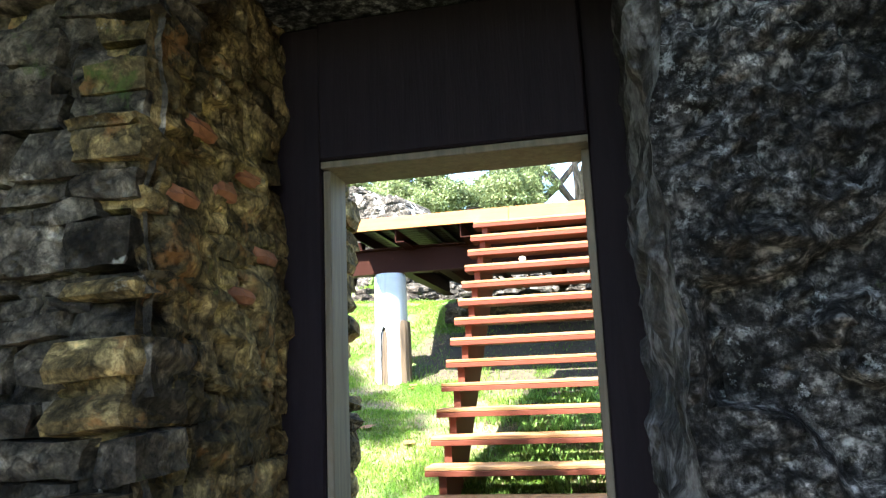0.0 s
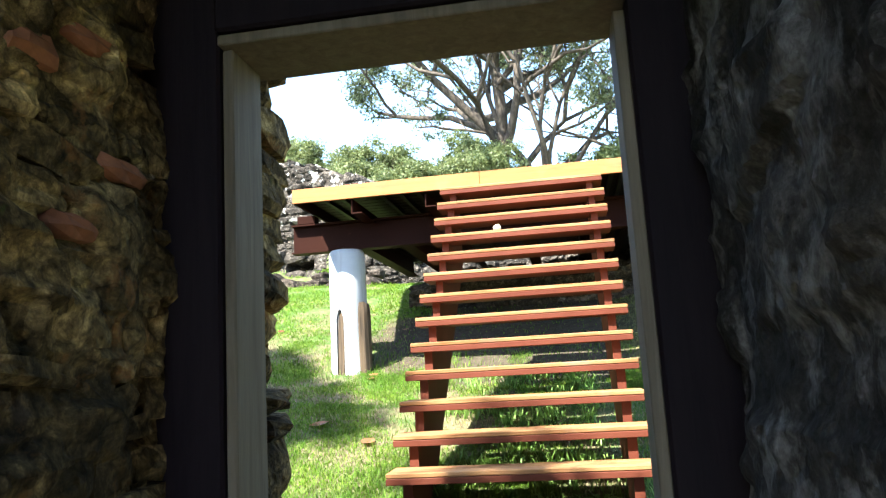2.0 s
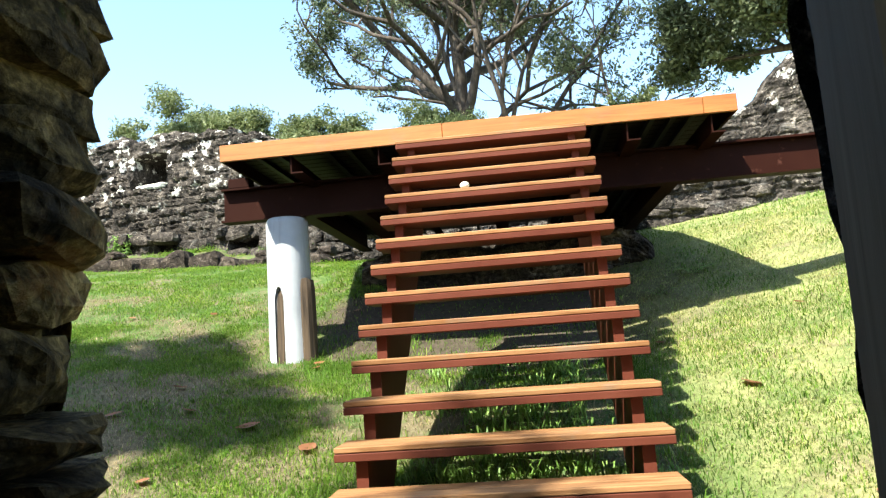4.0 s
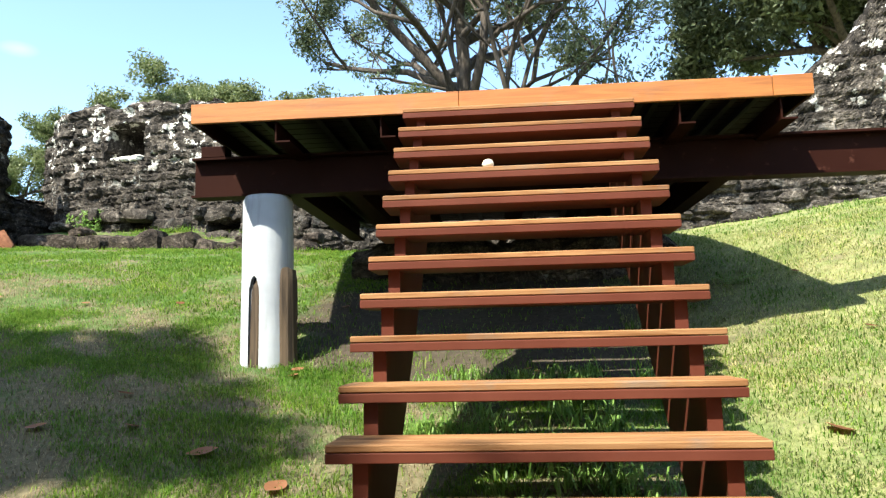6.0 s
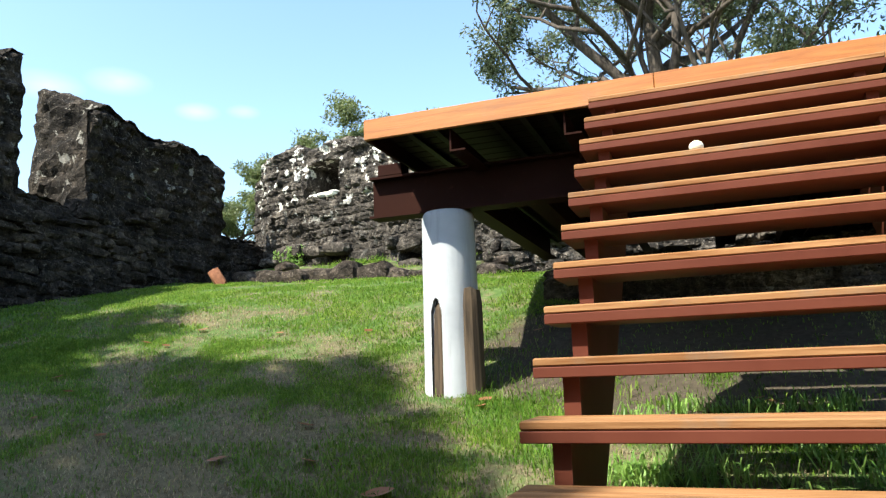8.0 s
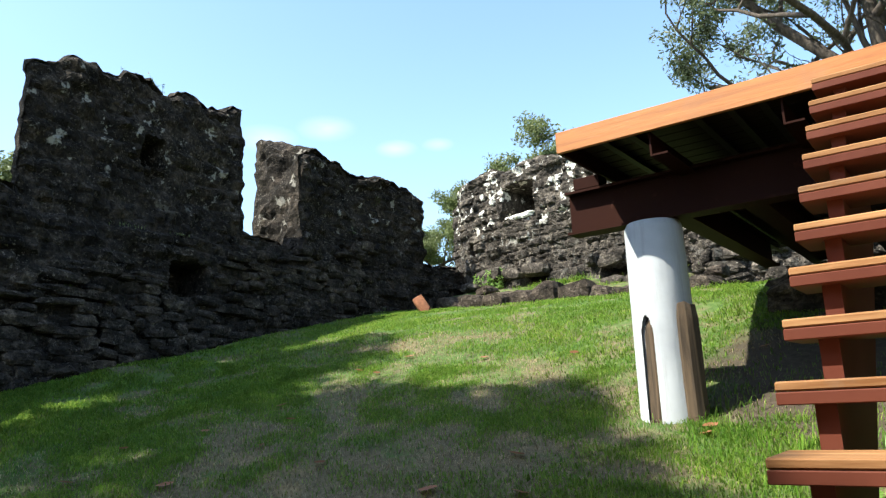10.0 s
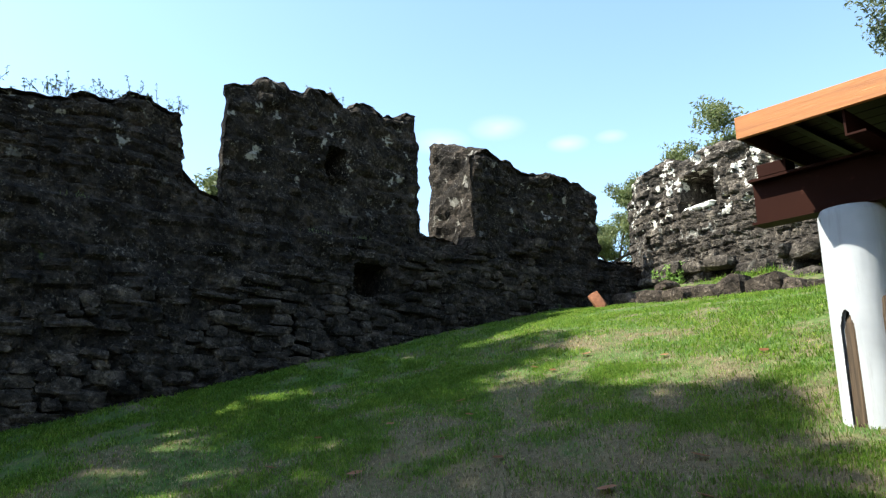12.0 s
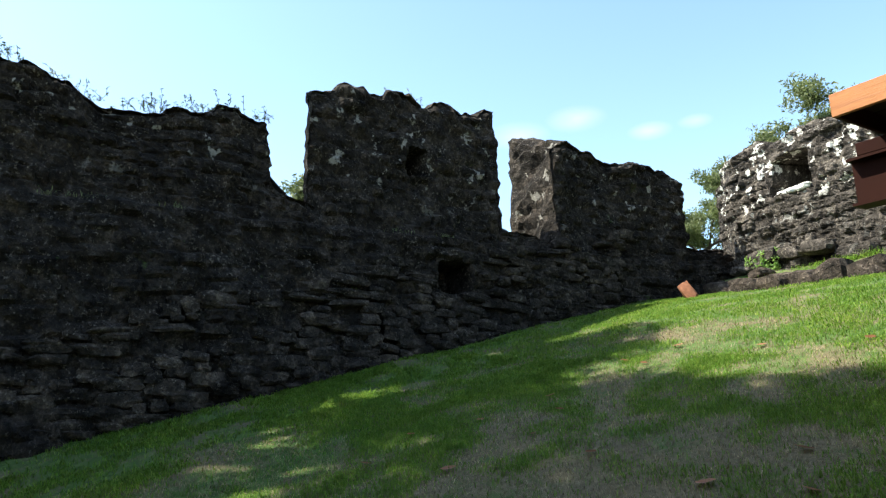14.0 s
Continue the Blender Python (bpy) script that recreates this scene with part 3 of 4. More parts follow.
def door_frame():
    root = thing("door_frame", None, None, "heavy dark timber frame with a pale weathered lining", "door frame", kind="structure")
    part("jamb", box(REV_L - 0.08, DOOR_L - 0.03, -2.75, -2.57, 0, REV_TOP + 0.05, 0.008), M_TAR, root)
    part("jamb", box(DOOR_R + 0.03, REV_R + 0.08, -2.69, -2.49, 0, REV_TOP + 0.05, 0.008), M_TAR, root)
    part("lintel", box(DOOR_L - 0.03, DOOR_R + 0.03, -2.78, -2.52, DOOR_TOP + 0.03, REV_TOP + 0.05, 0.008), M_TAR, root)
    part("lining", box(DOOR_L - 0.03, DOOR_L, -2.73, -2.55, 0, DOOR_TOP, 0.004), M_FRAME, root, "pale weathered board")
    part("lining", box(DOOR_R, DOOR_R + 0.03, -2.67, -2.52, 0, DOOR_TOP, 0.004), M_FRAME, root, "pale weathered board")
    part("head_lining", box(DOOR_L - 0.03, DOOR_R + 0.03, -2.76, -2.50, DOOR_TOP, DOOR_TOP + 0.03, 0.004), M_FRAME, root, "pale weathered board")
    return root


door_frame()

# ---- staircase ----
RISE, GOING, HALF = 0.19, 0.215, 0.7615
Z0 = 1.14                                   # top of the step that stands at y = 0
FIRST, LAST = -5, 11


def staircase():
    root = thing("staircase", None, None, "open outdoor stair of timber treads on red-brown steel", "staircase")
    for side in (-1, 1):
        x0 = side * (HALF - 0.115) - 0.028
        pts = []
        for k in range(FIRST, LAST + 1):
            y, z = k * GOING + 0.055, Z0 + k * RISE - 0.066
            pts += [(y, z - RISE + 0.0), (y, z)]
        top_y, top_z = LAST * GOING + 0.30, Z0 + LAST * RISE - 0.066
        pts += [(top_y, top_z), (top_y, 2.53), (-0.26, 0.05)]
        part("stringer", prism_x(pts, x0, x0 + 0.056), M_STEEL, root)
    for k in range(FIRST, LAST + 1):
        y, z = k * GOING, Z0 + k * RISE
        tread = part("tread", box(-HALF, HALF, y, y + 0.272, z - 0.066, z - 0.030, 0.003), M_STEEL, root, "red-brown painted bearer")
        part("plank", box(-HALF, HALF, y, y + 0.129, z - 0.028, z, 0.005), M_PLANK, tread, "worn orange timber plank")
        part("plank", box(-HALF, HALF, y + 0.135, y + 0.264, z - 0.028, z, 0.005), M_PLANK, tread, "worn orange timber plank")
    return root


staircase()

# ---- deck ----
DX0, DX1, DY0, DY1, DZ = -2.35, 2.01, 2.67, 8.2, 3.425


def angle_bar(y0, y1, x, z):
    """A steel angle that runs back under the boards."""
    return prism_y([(x, z), (x + 0.012, z), (x + 0.012, z - 0.148), (x + 0.11, z - 0.148), (x + 0.11, z - 0.16), (x, z - 0.16)], y0, y1)


def i_beam_x(x0, x1, y, z0, z1, w=0.16, t=0.018):
    c = y
    return prism_x([(c - w / 2, z0), (c + w / 2, z0), (c + w / 2, z0 + t), (c + 0.006, z0 + t), (c + 0.006, z1 - t), (c + w / 2, z1 - t), (c + w / 2, z1), (c - w / 2, z1), (c - w / 2, z1 - t), (c - 0.006, z1 - t), (c - 0.006, z0 + t), (c - w / 2, z0 + t)], x0, x1)


def i_beam_y(y0, y1, x, z0, z1, w=0.14, t=0.016):
    c = x
    return prism_y([(c - w / 2, z0), (c + w / 2, z0), (c + w / 2, z0 + t), (c + 0.006, z0 + t), (c + 0.006, z1 - t), (c + w / 2, z1 - t), (c + w / 2, z1), (c - w / 2, z1), (c - w / 2, z1 - t), (c - 0.006, z1 - t), (c - 0.006, z0 + t), (c - w / 2, z0 + t)], y0, y1)


def deck():
    root = thing("deck", None, None, "raised timber deck with orange fascia on red-brown steel beams", "deck")
    part("fascia", box(DX0, -0.4, DY0 - 0.03, DY0, DZ - 0.142, DZ + 0.004, 0.004), M_FASCIA, root, "orange oiled timber edge board")
    part("fascia", box(-0.398, 1.742, DY0 - 0.03, DY0, DZ - 0.142, DZ + 0.004, 0.004), M_FASCIA, root, "orange oiled timber edge board")
    part("fascia", box(1.744, DX1, DY0 - 0.034, DY0, DZ - 0.142, DZ + 0.004, 0.004), M_FASCIA, root, "orange oiled timber edge board")
    part("side_fascia", box(DX0, DX0 + 0.03, DY0 + 0.002, DY1, DZ - 0.142, DZ + 0.002, 0.004), M_STEEL_SHADED, root)
    part("side_fascia", box(DX1 - 0.03, DX1, DY0 + 0.002, DY1, DZ - 0.142, DZ + 0.002, 0.004), M_STEEL_SHADED, root)
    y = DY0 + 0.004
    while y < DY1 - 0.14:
        part("board", box(DX0 + 0.032, DX1 - 0.032, y, y + 0.136, DZ - 0.03, DZ, 0.004), M_DECK_SHADED, root)
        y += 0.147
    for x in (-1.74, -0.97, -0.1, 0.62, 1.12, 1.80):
        part("joist", angle_bar(DY0 + 0.02, DY1, x, DZ - 0.132), M_STEEL_SHADED, root)
    # thin galvanised battens between the joists, coloured dark for the shade there
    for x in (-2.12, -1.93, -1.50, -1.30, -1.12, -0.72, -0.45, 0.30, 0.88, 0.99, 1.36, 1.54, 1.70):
        part("batten", prism_y([(x, DZ - 0.031), (x + 0.006, DZ - 0.031), (x + 0.006, DZ - 0.070), (x + 0.045, DZ - 0.070), (x + 0.045, DZ - 0.076), (x, DZ - 0.076)], DY0 + 0.05, DY1), M_ZINC_SHADED, root, "thin metal batten, coloured darker for the deck's shade")
    part("beam", i_beam_x(-2.57, 4.6, 3.25, 2.85, 3.17), M_STEEL_SHADED, root, "brown steel main beam, coloured darker for the deck's shade")
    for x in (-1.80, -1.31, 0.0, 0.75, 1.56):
        part("bearer", i_beam_y(3.34, 6.05, x, 2.86, 3.10), M_STEEL_SHADED, root)
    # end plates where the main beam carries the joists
    part("cap_plate", box(-2.50, -2.30, 3.18, 3.32, 3.174, 3.262, 0.004), M_STEEL_SHADED, root)
    return root


deck()


def abutment():
    """Rough dark wall of earth and rubble on which the back of the deck rests."""
    top = [(0.0, 2.62), (0.2, 2.80), (0.9, 2.84), (1.8, 2.80), (2.7, 2.84), (3.3, 2.80), (3.55, 2.66)]
    return ruin_wall("wall_abutment", (1.75, 5.55), (-1.8, 5.75), top, lambda s: 1.7, 0.7, M_BLOCK, "dark rubble abutment under the back of the deck", 12.4, rough=0.08, relief=0.09, step=0.07)


abutment()


def clad_post(x, y, z0, z1, r=0.195):
    """A round white column whose foot is cut open over an older timber post."""
    root = thing("post", None, None, "white painted round column with old timber showing at its foot", "post", "deck posts")
    cut_a = [(math.radians(257), 0.23, z0 + 0.66), (math.radians(341), 0.40, z0 + 0.70)]

    def shell(radius, shrink):
        n, rows = 180, 150
        verts, faces = [], []
        for j in range(rows + 1):
            z = z0 - 0.12 + (z1 - z0 + 0.12) * j / rows
            rr = radius * (1.06 - 0.06 * j / rows) - 0.02 * max(0.0, (j - rows + 6) / 6) ** 2
            for i in range(n):
                a = 2 * math.pi * i / n
                wob = 1 + 0.014 * noise.noise(Vector((math.cos(a) * 2, math.sin(a) * 2, z * 1.5))) + 0.004 * noise.noise(Vector((math.cos(a) * 7, math.sin(a) * 7, z * 6)))
                verts.append((x + rr * wob * math.cos(a), y + rr * wob * math.sin(a), z))
        for j in range(rows):
            z = z0 - 0.12 + (z1 - z0 + 0.12) * (j + 0.5) / rows
            for i in range(n):
                a = 2 * math.pi * (i + 0.5) / n
                gone = False
                for ca, half, top in cut_a:
                    wide = (half - shrink) * min(1.0, max(0.0, (top - shrink * 0.2 - z) / 0.12)) ** 0.5 * (1 + 0.15 * noise.noise(Vector((z * 4, ca, 0))))
                    gone |= abs((a - ca + math.pi) % (2 * math.pi) - math.pi) < wide
                if not gone:
                    faces.append((j * n + i, j * n + (i + 1) % n, (j + 1) * n + (i + 1) % n, (j + 1) * n + i))
        faces.append(tuple(rows * n + i for i in range(n)))
        return mesh_of("sleeve", verts, faces, True)

    part("sleeve", shell(r, 0.0), M_WHITE, root, "white painted shell")
    part("sleeve_core", shell(r - 0.022, 0.05), M_CORE, root, "grey inner shell")
    for ca, half, top in cut_a:
        big = ca > math.radians(300)
        bm = bmesh.new()
        rr = r * (0.46 if big else 0.5)
        reach = r * (0.86 if big else 0.44)
        cx, cy = x + reach * math.cos(ca), y + reach * math.sin(ca)
        prev = None
        for j in range(12):
            z = z0 - 0.15 + (top - 0.01 - z0 + 0.15) * j / 11
            ring = []
            for i in range(12):
                a = 2 * math.pi * i / 12
                q = rr * (1.12 - 0.014 * j + 0.2 * noise.noise(Vector((math.cos(a) * 2, math.sin(a) * 2, z * 1.2 + ca)))) * (1 if j < 11 else 0.9)
                ring.append(bm.verts.new((cx + q * math.cos(a), cy + q * math.sin(a), z + (0.10 * noise.noise(Vector((a * 1.6, z, ca))) if j == 11 else 0))))
            if prev:
                for i in range(12):
                    bm.faces.new((prev[i], prev[(i + 1) % 12], ring[(i + 1) % 12], ring[i]))
            prev = ring
        bm.faces.new(prev)
        part("old_timber", bm, M_OLD, root, "weathered brown timber stub")
    return root


clad_post(-1.98, 3.28, ground_z(-1.98, 3.28), 2.85)
clad_post(4.2, 3.28, ground_z(4.2, 3.28), 2.85)


# ---- trees ----
def tube(verts, faces, pts, radii, sides):
    """Add a tapered tube along pts to verts and faces."""
    base = len(verts)
    for k, (p, r) in enumerate(zip(pts, radii)):
        d = (pts[min(k + 1, len(pts) - 1)] - pts[max(k - 1, 0)]).normalized()
        a = d.orthogonal().normalized()
        b = d.cross(a)
        for i in range(sides):
            t = 2 * math.pi * i / sides
            verts.append(p + (a * math.cos(t) + b * math.sin(t)) * r)
    for k in range(len(pts) - 1):
        for i in range(sides):
            j = (i + 1) % sides
            faces.append((base + k * sides + i, base + k * sides + j, base + (k + 1) * sides + j, base + (k + 1) * sides + i))


def leaves_mesh(name, clumps, per, size, rng, squash=0.7):
    """Many small folded leaves scattered round the clump centres (centre, radius)."""
    n = len(clumps) * per
    c = np.repeat(np.array([tuple(q[0]) for q in clumps]), per, 0)
    r = np.repeat(np.array([q[1] for q in clumps]), per)
    d = rng.normal(size=(n, 3))
    d /= np.linalg.norm(d, axis=1)[:, None]
    d *= (rng.random(n) ** 0.5 * r)[:, None]
    d[:, 2] *= squash
    c = c + d
    u = rng.normal(size=(n, 3))
    u /= np.linalg.norm(u, axis=1)[:, None]
    w = np.cross(u, rng.normal(size=(n, 3)))
    w /= np.linalg.norm(w, axis=1)[:, None]
    s = (size * (0.6 + 0.8 * rng.random(n)))[:, None]
    nrm = np.cross(u, w)
    v = np.stack([c - u * s, c + w * s * 0.36 + nrm * s * 0.12, c + u * s, c - w * s * 0.36 + nrm * s * 0.12], 1).reshape(-1, 3)
    me = bpy.data.meshes.new(name)
    me.vertices.add(4 * n)
    me.vertices.foreach_set("co", v.ravel())
    me.loops.add(4 * n)
    me.loops.foreach_set("vertex_index", np.arange(4 * n))
    me.polygons.add(n)
    me.polygons.foreach_set("loop_start", np.arange(0, 4 * n, 4))
    me.update()
    me.validate()
    return me


def tree(name, base, fork, limbs, reach, rise, trunk_r, seed, label, leaf, per=60, size=0.09, clump=0.55, levels=3, lean=(0, 0), spread=1.0, keep=1.0, leader=0.0):
    """A trunk that forks into spreading limbs, with leaf clumps at the ends of the twigs."""
    rng = np.random.default_rng(seed)
    root = thing(name, None, None, label, "tree")
    root.location = base
    verts, faces, clumps = [], [], []
    top = Vector((lean[0], lean[1], fork))
    tube(verts, faces, [Vector((0, 0, -0.5)), Vector((0.04, 0, fork * 0.3)), top * 0.7 + Vector((0.08, 0.05, 0)), top], [trunk_r * 1.35, trunk_r * 1.05, trunk_r * 0.95, trunk_r * 0.85], 10)

    if leader:
        # the stem runs on above the lowest limbs
        tube(verts, faces, [top, top + Vector((0.10, 0, leader * 0.35)), top + Vector((-0.05, 0.1, leader * 0.7)), top + Vector((0.1, 0, leader))], [trunk_r * 0.85, trunk_r * 0.7, trunk_r * 0.5, trunk_r * 0.2], 10)

    def limb(p, d, length, r, level):
        pts, radii, q = [p], [r], p
        steps = 5
        for k in range(steps):
            d = (d + Vector(rng.normal(size=3)) * 0.20 + Vector((0, 0, 0.05 if level else 0.02))).normalized()
            q = q + d * (length / steps)
            pts.append(q)
            radii.append(r * (1 - 0.55 * (k + 1) / steps))
            if level < levels and k >= 1 and rng.random() < 0.72:
                side = Vector(rng.normal(size=3))
                side.z = abs(side.z) * 0.4
                limb(q, (d * 0.75 + side.normalized() * 0.85).normalized(), length * (0.45 + 0.25 * rng.random()), r * 0.5, level + 1)
            if level >= levels - 1 and k >= 2:
                clumps.append((q + Vector(rng.normal(size=3)) * 0.15, clump * (0.5 + 0.7 * rng.random())))
        tube(verts, faces, pts, radii, 6 if level < 2 else 4)
        clumps.append((q, clump * (0.7 + 0.5 * rng.random())))

    for k in range(limbs):
        a = 2 * math.pi * (k + 0.6 * rng.random()) / limbs
        up = rise * (0.6 + 0.8 * rng.random())
        limb(top + Vector((0, 0, leader * (k * 7 % limbs) / limbs - 0.5 * rng.random())), Vector((math.cos(a) * spread, math.sin(a) * spread, up)).normalized(), reach * (0.75 + 0.5 * rng.random()), trunk_r * (0.42 + 0.2 * rng.random()), 0)
    part("trunk", mesh_of("trunk", verts, faces, True), M_BARK, root)
    clumps = [q for q in clumps if rng.random() < keep]
    part("crown", leaves_mesh("crown", clumps, per, size, rng), leaf, root)
    return root


tree("tree", (-1.1, 16.0, 3.9), 2.9, 15, 5.6, 0.72, 0.25, 11, "spreading tree with bare limbs and sparse olive leaves", M_LEAF, per=46, size=0.072, clump=0.44, leader=5.6, keep=0.75)
tree("tree", (0.1, 16.0, 3.9), 2.5, 7, 5.4, 1.35, 0.17, 14, "many-stemmed tree with bare limbs and few leaves", M_LEAF, per=34, size=0.065, clump=0.36, keep=0.4)
tree("tree", (8.3, 15.0, 3.9), 4.4, 8, 2.2, 0.5, 0.25, 5, "dense dark green tree behind the wall", M_LEAF, per=90, size=0.09, clump=0.6)
tree("tree", (2.5, 16.6, 3.9), 2.5, 6, 1.1, 0.6, 0.10, 8, "small bright green tree", M_BUSH, per=80, size=0.07, clump=0.36, levels=2, keep=0.6)
tree("tree", (2.9, 16.2, 3.9), 3.0, 3, 4.0, 1.2, 0.09, 17, "thin bare-limbed tree with few leaves", M_LEAF, per=30, size=0.06, clump=0.3, levels=2, keep=0.25)
for bx, by, fork, sd, rr in ((-12.6, 15.3, 2.3, 26, 1.2), (-10.4, 14.6, 3.1, 21, 0.85), (-9.2, 14.2, 2.6, 28, 0.95), (-8.0, 14.5, 3.6, 22, 0.95), (-6.9, 14.9, 2.8, 23, 1.2), (-5.7, 14.6, 2.7, 24, 1.3), (-4.6, 15.0, 3.1, 29, 1.2), (-3.3, 14.8, 2.8, 25, 1.3), (-2.0, 15.3, 2.5, 34, 1.2), (-11.8, 3.2, 3.5, 27, 0.6)):
    tree("tree", (bx, by, 3.3 if by > 9 else 1.2), fork, 6, rr, 0.6, 0.07, sd, "leafy green bush behind the fort wall", M_BUSH, per=150, size=0.045, clump=0.32, levels=2, keep=0.65)
# tall trees beyond the fort wall, whose crowns shade the lawn
tree("tree", (-10.9, -5.2, 0.2), 9.2, 9, 2.9, 0.22, 0.30, 31, "tall shade tree beyond the fort wall", M_LEAF, per=120, size=0.13, clump=0.60, lean=(0.5, 0.35), keep=0.30)
tree("tree", (-11.0, -8.6, 0.2), 9.6, 8, 3.0, 0.22, 0.28, 35, "tall shade tree beyond the fort wall", M_LEAF, per=100, size=0.13, clump=0.55, lean=(0.9, 1.3), keep=0.15)


# ---- loose stones and masonry pieces ----
def stone_meshes(count, seed, material, power=5, lumpy=1.0):
    """Uneven unit blocks that share one look; a high power gives squarer, flatter stones."""
    rng = random.Random(seed)
    out = []
    for k in range(count):
        bm = bmesh.new()
        bmesh.ops.create_cube(bm, size=1.0)
        bmesh.ops.subdivide_edges(bm, edges=bm.edges[:], cuts=2, use_grid_fill=True)
        off = rng.random() * 50
        for v in bm.verts:
            p = v.co * 2
            q = p / max(1e-6, (abs(p.x) ** power + abs(p.y) ** power + abs(p.z) ** power) ** (1 / power)) * max(abs(p.x), abs(p.y), abs(p.z))
            q *= 1 + 0.22 * lumpy * noise.noise(v.co * 1.6 + Vector((off, 0, 0))) + 0.12 * lumpy * noise.noise(v.co * 4 + Vector((0, off, 0)))
            # corners drawn in unevenly, so that no two outlines are alike
            q.x += 0.30 * noise.noise(Vector((off, q.z * 0.9, q.x * 0.6)))
            q.z += 0.34 * noise.noise(Vector((q.x * 0.9, off + 7, q.z * 0.6)))
            v.co = q * 0.5
        me = bpy.data.meshes.new("stone")
        bm.to_mesh(me)
        bm.free()
        me.materials.append(material)
        out.append(me)
    return out


def stone_at(me, parent, place, face, size, tilt, name="stone"):
    ob = new(name, me)
    ob.parent = parent
    x = Vector((-face.y, face.x, 0)) * -1
    m = Matrix((x, face, Vector((0, 0, 1)))).transposed().to_4x4()
    ob.matrix_basis = Matrix.Translation(place) @ m @ Euler(tilt).to_matrix().to_4x4() @ Matrix.Diagonal((*size, 1))
    return ob


def courses(parent, meshes, start, way, face, length, floor_z, high, seed, wid=(0.25, 0.6), hei=(0.11, 0.22), proud=0.05, deep=0.24, keep=1.0, limit=290, avoid=(0, 0, 0, 0)):
    """Rough courses of separate stones along a wall, from floor_z(s) up to high above it."""
    rng = random.Random(seed)
    done, z = 0, 0.0
    while z < high and done < limit:
        h = rng.uniform(*hei)
        s = rng.uniform(-0.2, 0)
        while s < length and done < limit:
            w = rng.uniform(*wid)
            zc = floor_z(s + w / 2) + z
            clear = not (avoid[0] < s + w and s < avoid[1] and avoid[2] < zc + h and zc < avoid[3])
            if rng.random() < keep * (1.0 if z < 0.6 * high else 0.7) and 0 < s + w / 2 < length and clear:
                p = Vector(start) + Vector(way) * (s + w / 2)
                p.z = floor_z(s + w / 2) + z + h / 2
                out = proud * rng.uniform(0.2, 1.3) - deep / 2
                stone_at(rng.choice(meshes), parent, p + Vector(face) * out, Vector(face), (w * 0.99, deep, h * 1.0), (rng.uniform(-0.10, 0.10), rng.uniform(-0.10, 0.10), rng.uniform(-0.10, 0.10)))
                done += 1
            s += w
        z += h
    return done


WEST_STONES = stone_meshes(14, 4, M_FORT, 6, 1.5)
FORT_STONES = stone_meshes(12, 5, M_BLOCK)
REVEAL_STONES = stone_meshes(9, 6, M_REVEAL)
INNER_STONES = stone_meshes(12, 18, M_INNER, 11, 0.7)
SLAB_STONES = stone_meshes(12, 16, M_REVEAL, 11, 0.7)
BASTION_STONES = stone_meshes(9, 7, M_BASTION)

# the foot of the fort wall
courses(west_wall, WEST_STONES, (WEST_X + 0.17, -1.6, 0), (0, 1, 0), (1, 0, 0), 9.6, lambda s: ground_z(WEST_X + 0.2, s - 1.6) - 0.1, 1.25, 41, (0.12, 0.55), (0.07, 0.21), 0.0, keep=0.85, avoid=(5.62, 6.25, 3.28, 3.74))
# the foot of the bastion, rougher and more broken
nway = Vector((NORTH_B.x - NORTH_A.x, NORTH_B.y - NORTH_A.y, 0)).normalized()
nface = Vector((-nway.y, nway.x, 0))
nstart = Vector((NORTH_A.x, NORTH_A.y, 0))
courses(north_wall, BASTION_STONES, nstart + nway * north_s(4.2) + nface * 0.12, nway, nface, north_s(-8.4) - north_s(4.2), lambda s: ground_z(*(nstart + nway * (north_s(4.2) + s)).xy) - 0.08, 0.85, 42, (0.15, 0.7), (0.08, 0.24), 0.10, 0.34, keep=0.6)
# coursed stones in the room: inner face and reveal left of the door
courses(wall_l, INNER_STONES, (-1.65, IN_L + 0.02, 0), (1, 0, 0), (0, -1, 0), 0.97, lambda s: 0.8, 2.5, 43, (0.14, 0.48), (0.05, 0.15), 0.05, keep=0.95)
courses(wall_l, SLAB_STONES, (REV_L - 0.01, IN_L + 0.02, 0), (0, 1, 0), (1, 0, 0), 0.93, lambda s: 0.8, 2.15, 44, (0.08, 0.28), (0.045, 0.11), 0.018, keep=0.95)
RED_STONES = stone_meshes(4, 8, M_BRICK)
for ry, rz, rw in ((-3.42, 2.36, 0.2), (-3.25, 2.20, 0.14), (-3.05, 2.28, 0.2), (-2.95, 2.02, 0.17), (-3.5, 2.12, 0.16), (-3.12, 1.86, 0.16)):
    stone_at(RED_STONES[0 if rw > 0.15 else 1], wall_l, Vector((REV_L - 0.08, ry, rz)), Vector((1, 0, 0)), (rw, 0.2, 0.075), (0.05, 0.04, 0.03), "brick")
# rounded stones at the outer edge of the doorway
erng = random.Random(9)
ez = 0.0
while ez < 2.9:
    eh = erng.uniform(0.07, 0.17)
    stone_at(erng.choice(REVEAL_STONES), wall_l, Vector((-0.71 + erng.uniform(-0.02, 0.03), -2.27 + erng.uniform(-0.03, 0.02), ez + eh / 2)), Vector((1, 0, 0)), (0.30, 0.30 + erng.uniform(-0.04, 0.05), eh * 1.04), (0, erng.uniform(-0.12, 0.12), erng.uniform(-0.2, 0.2)))
    ez += eh * 0.97


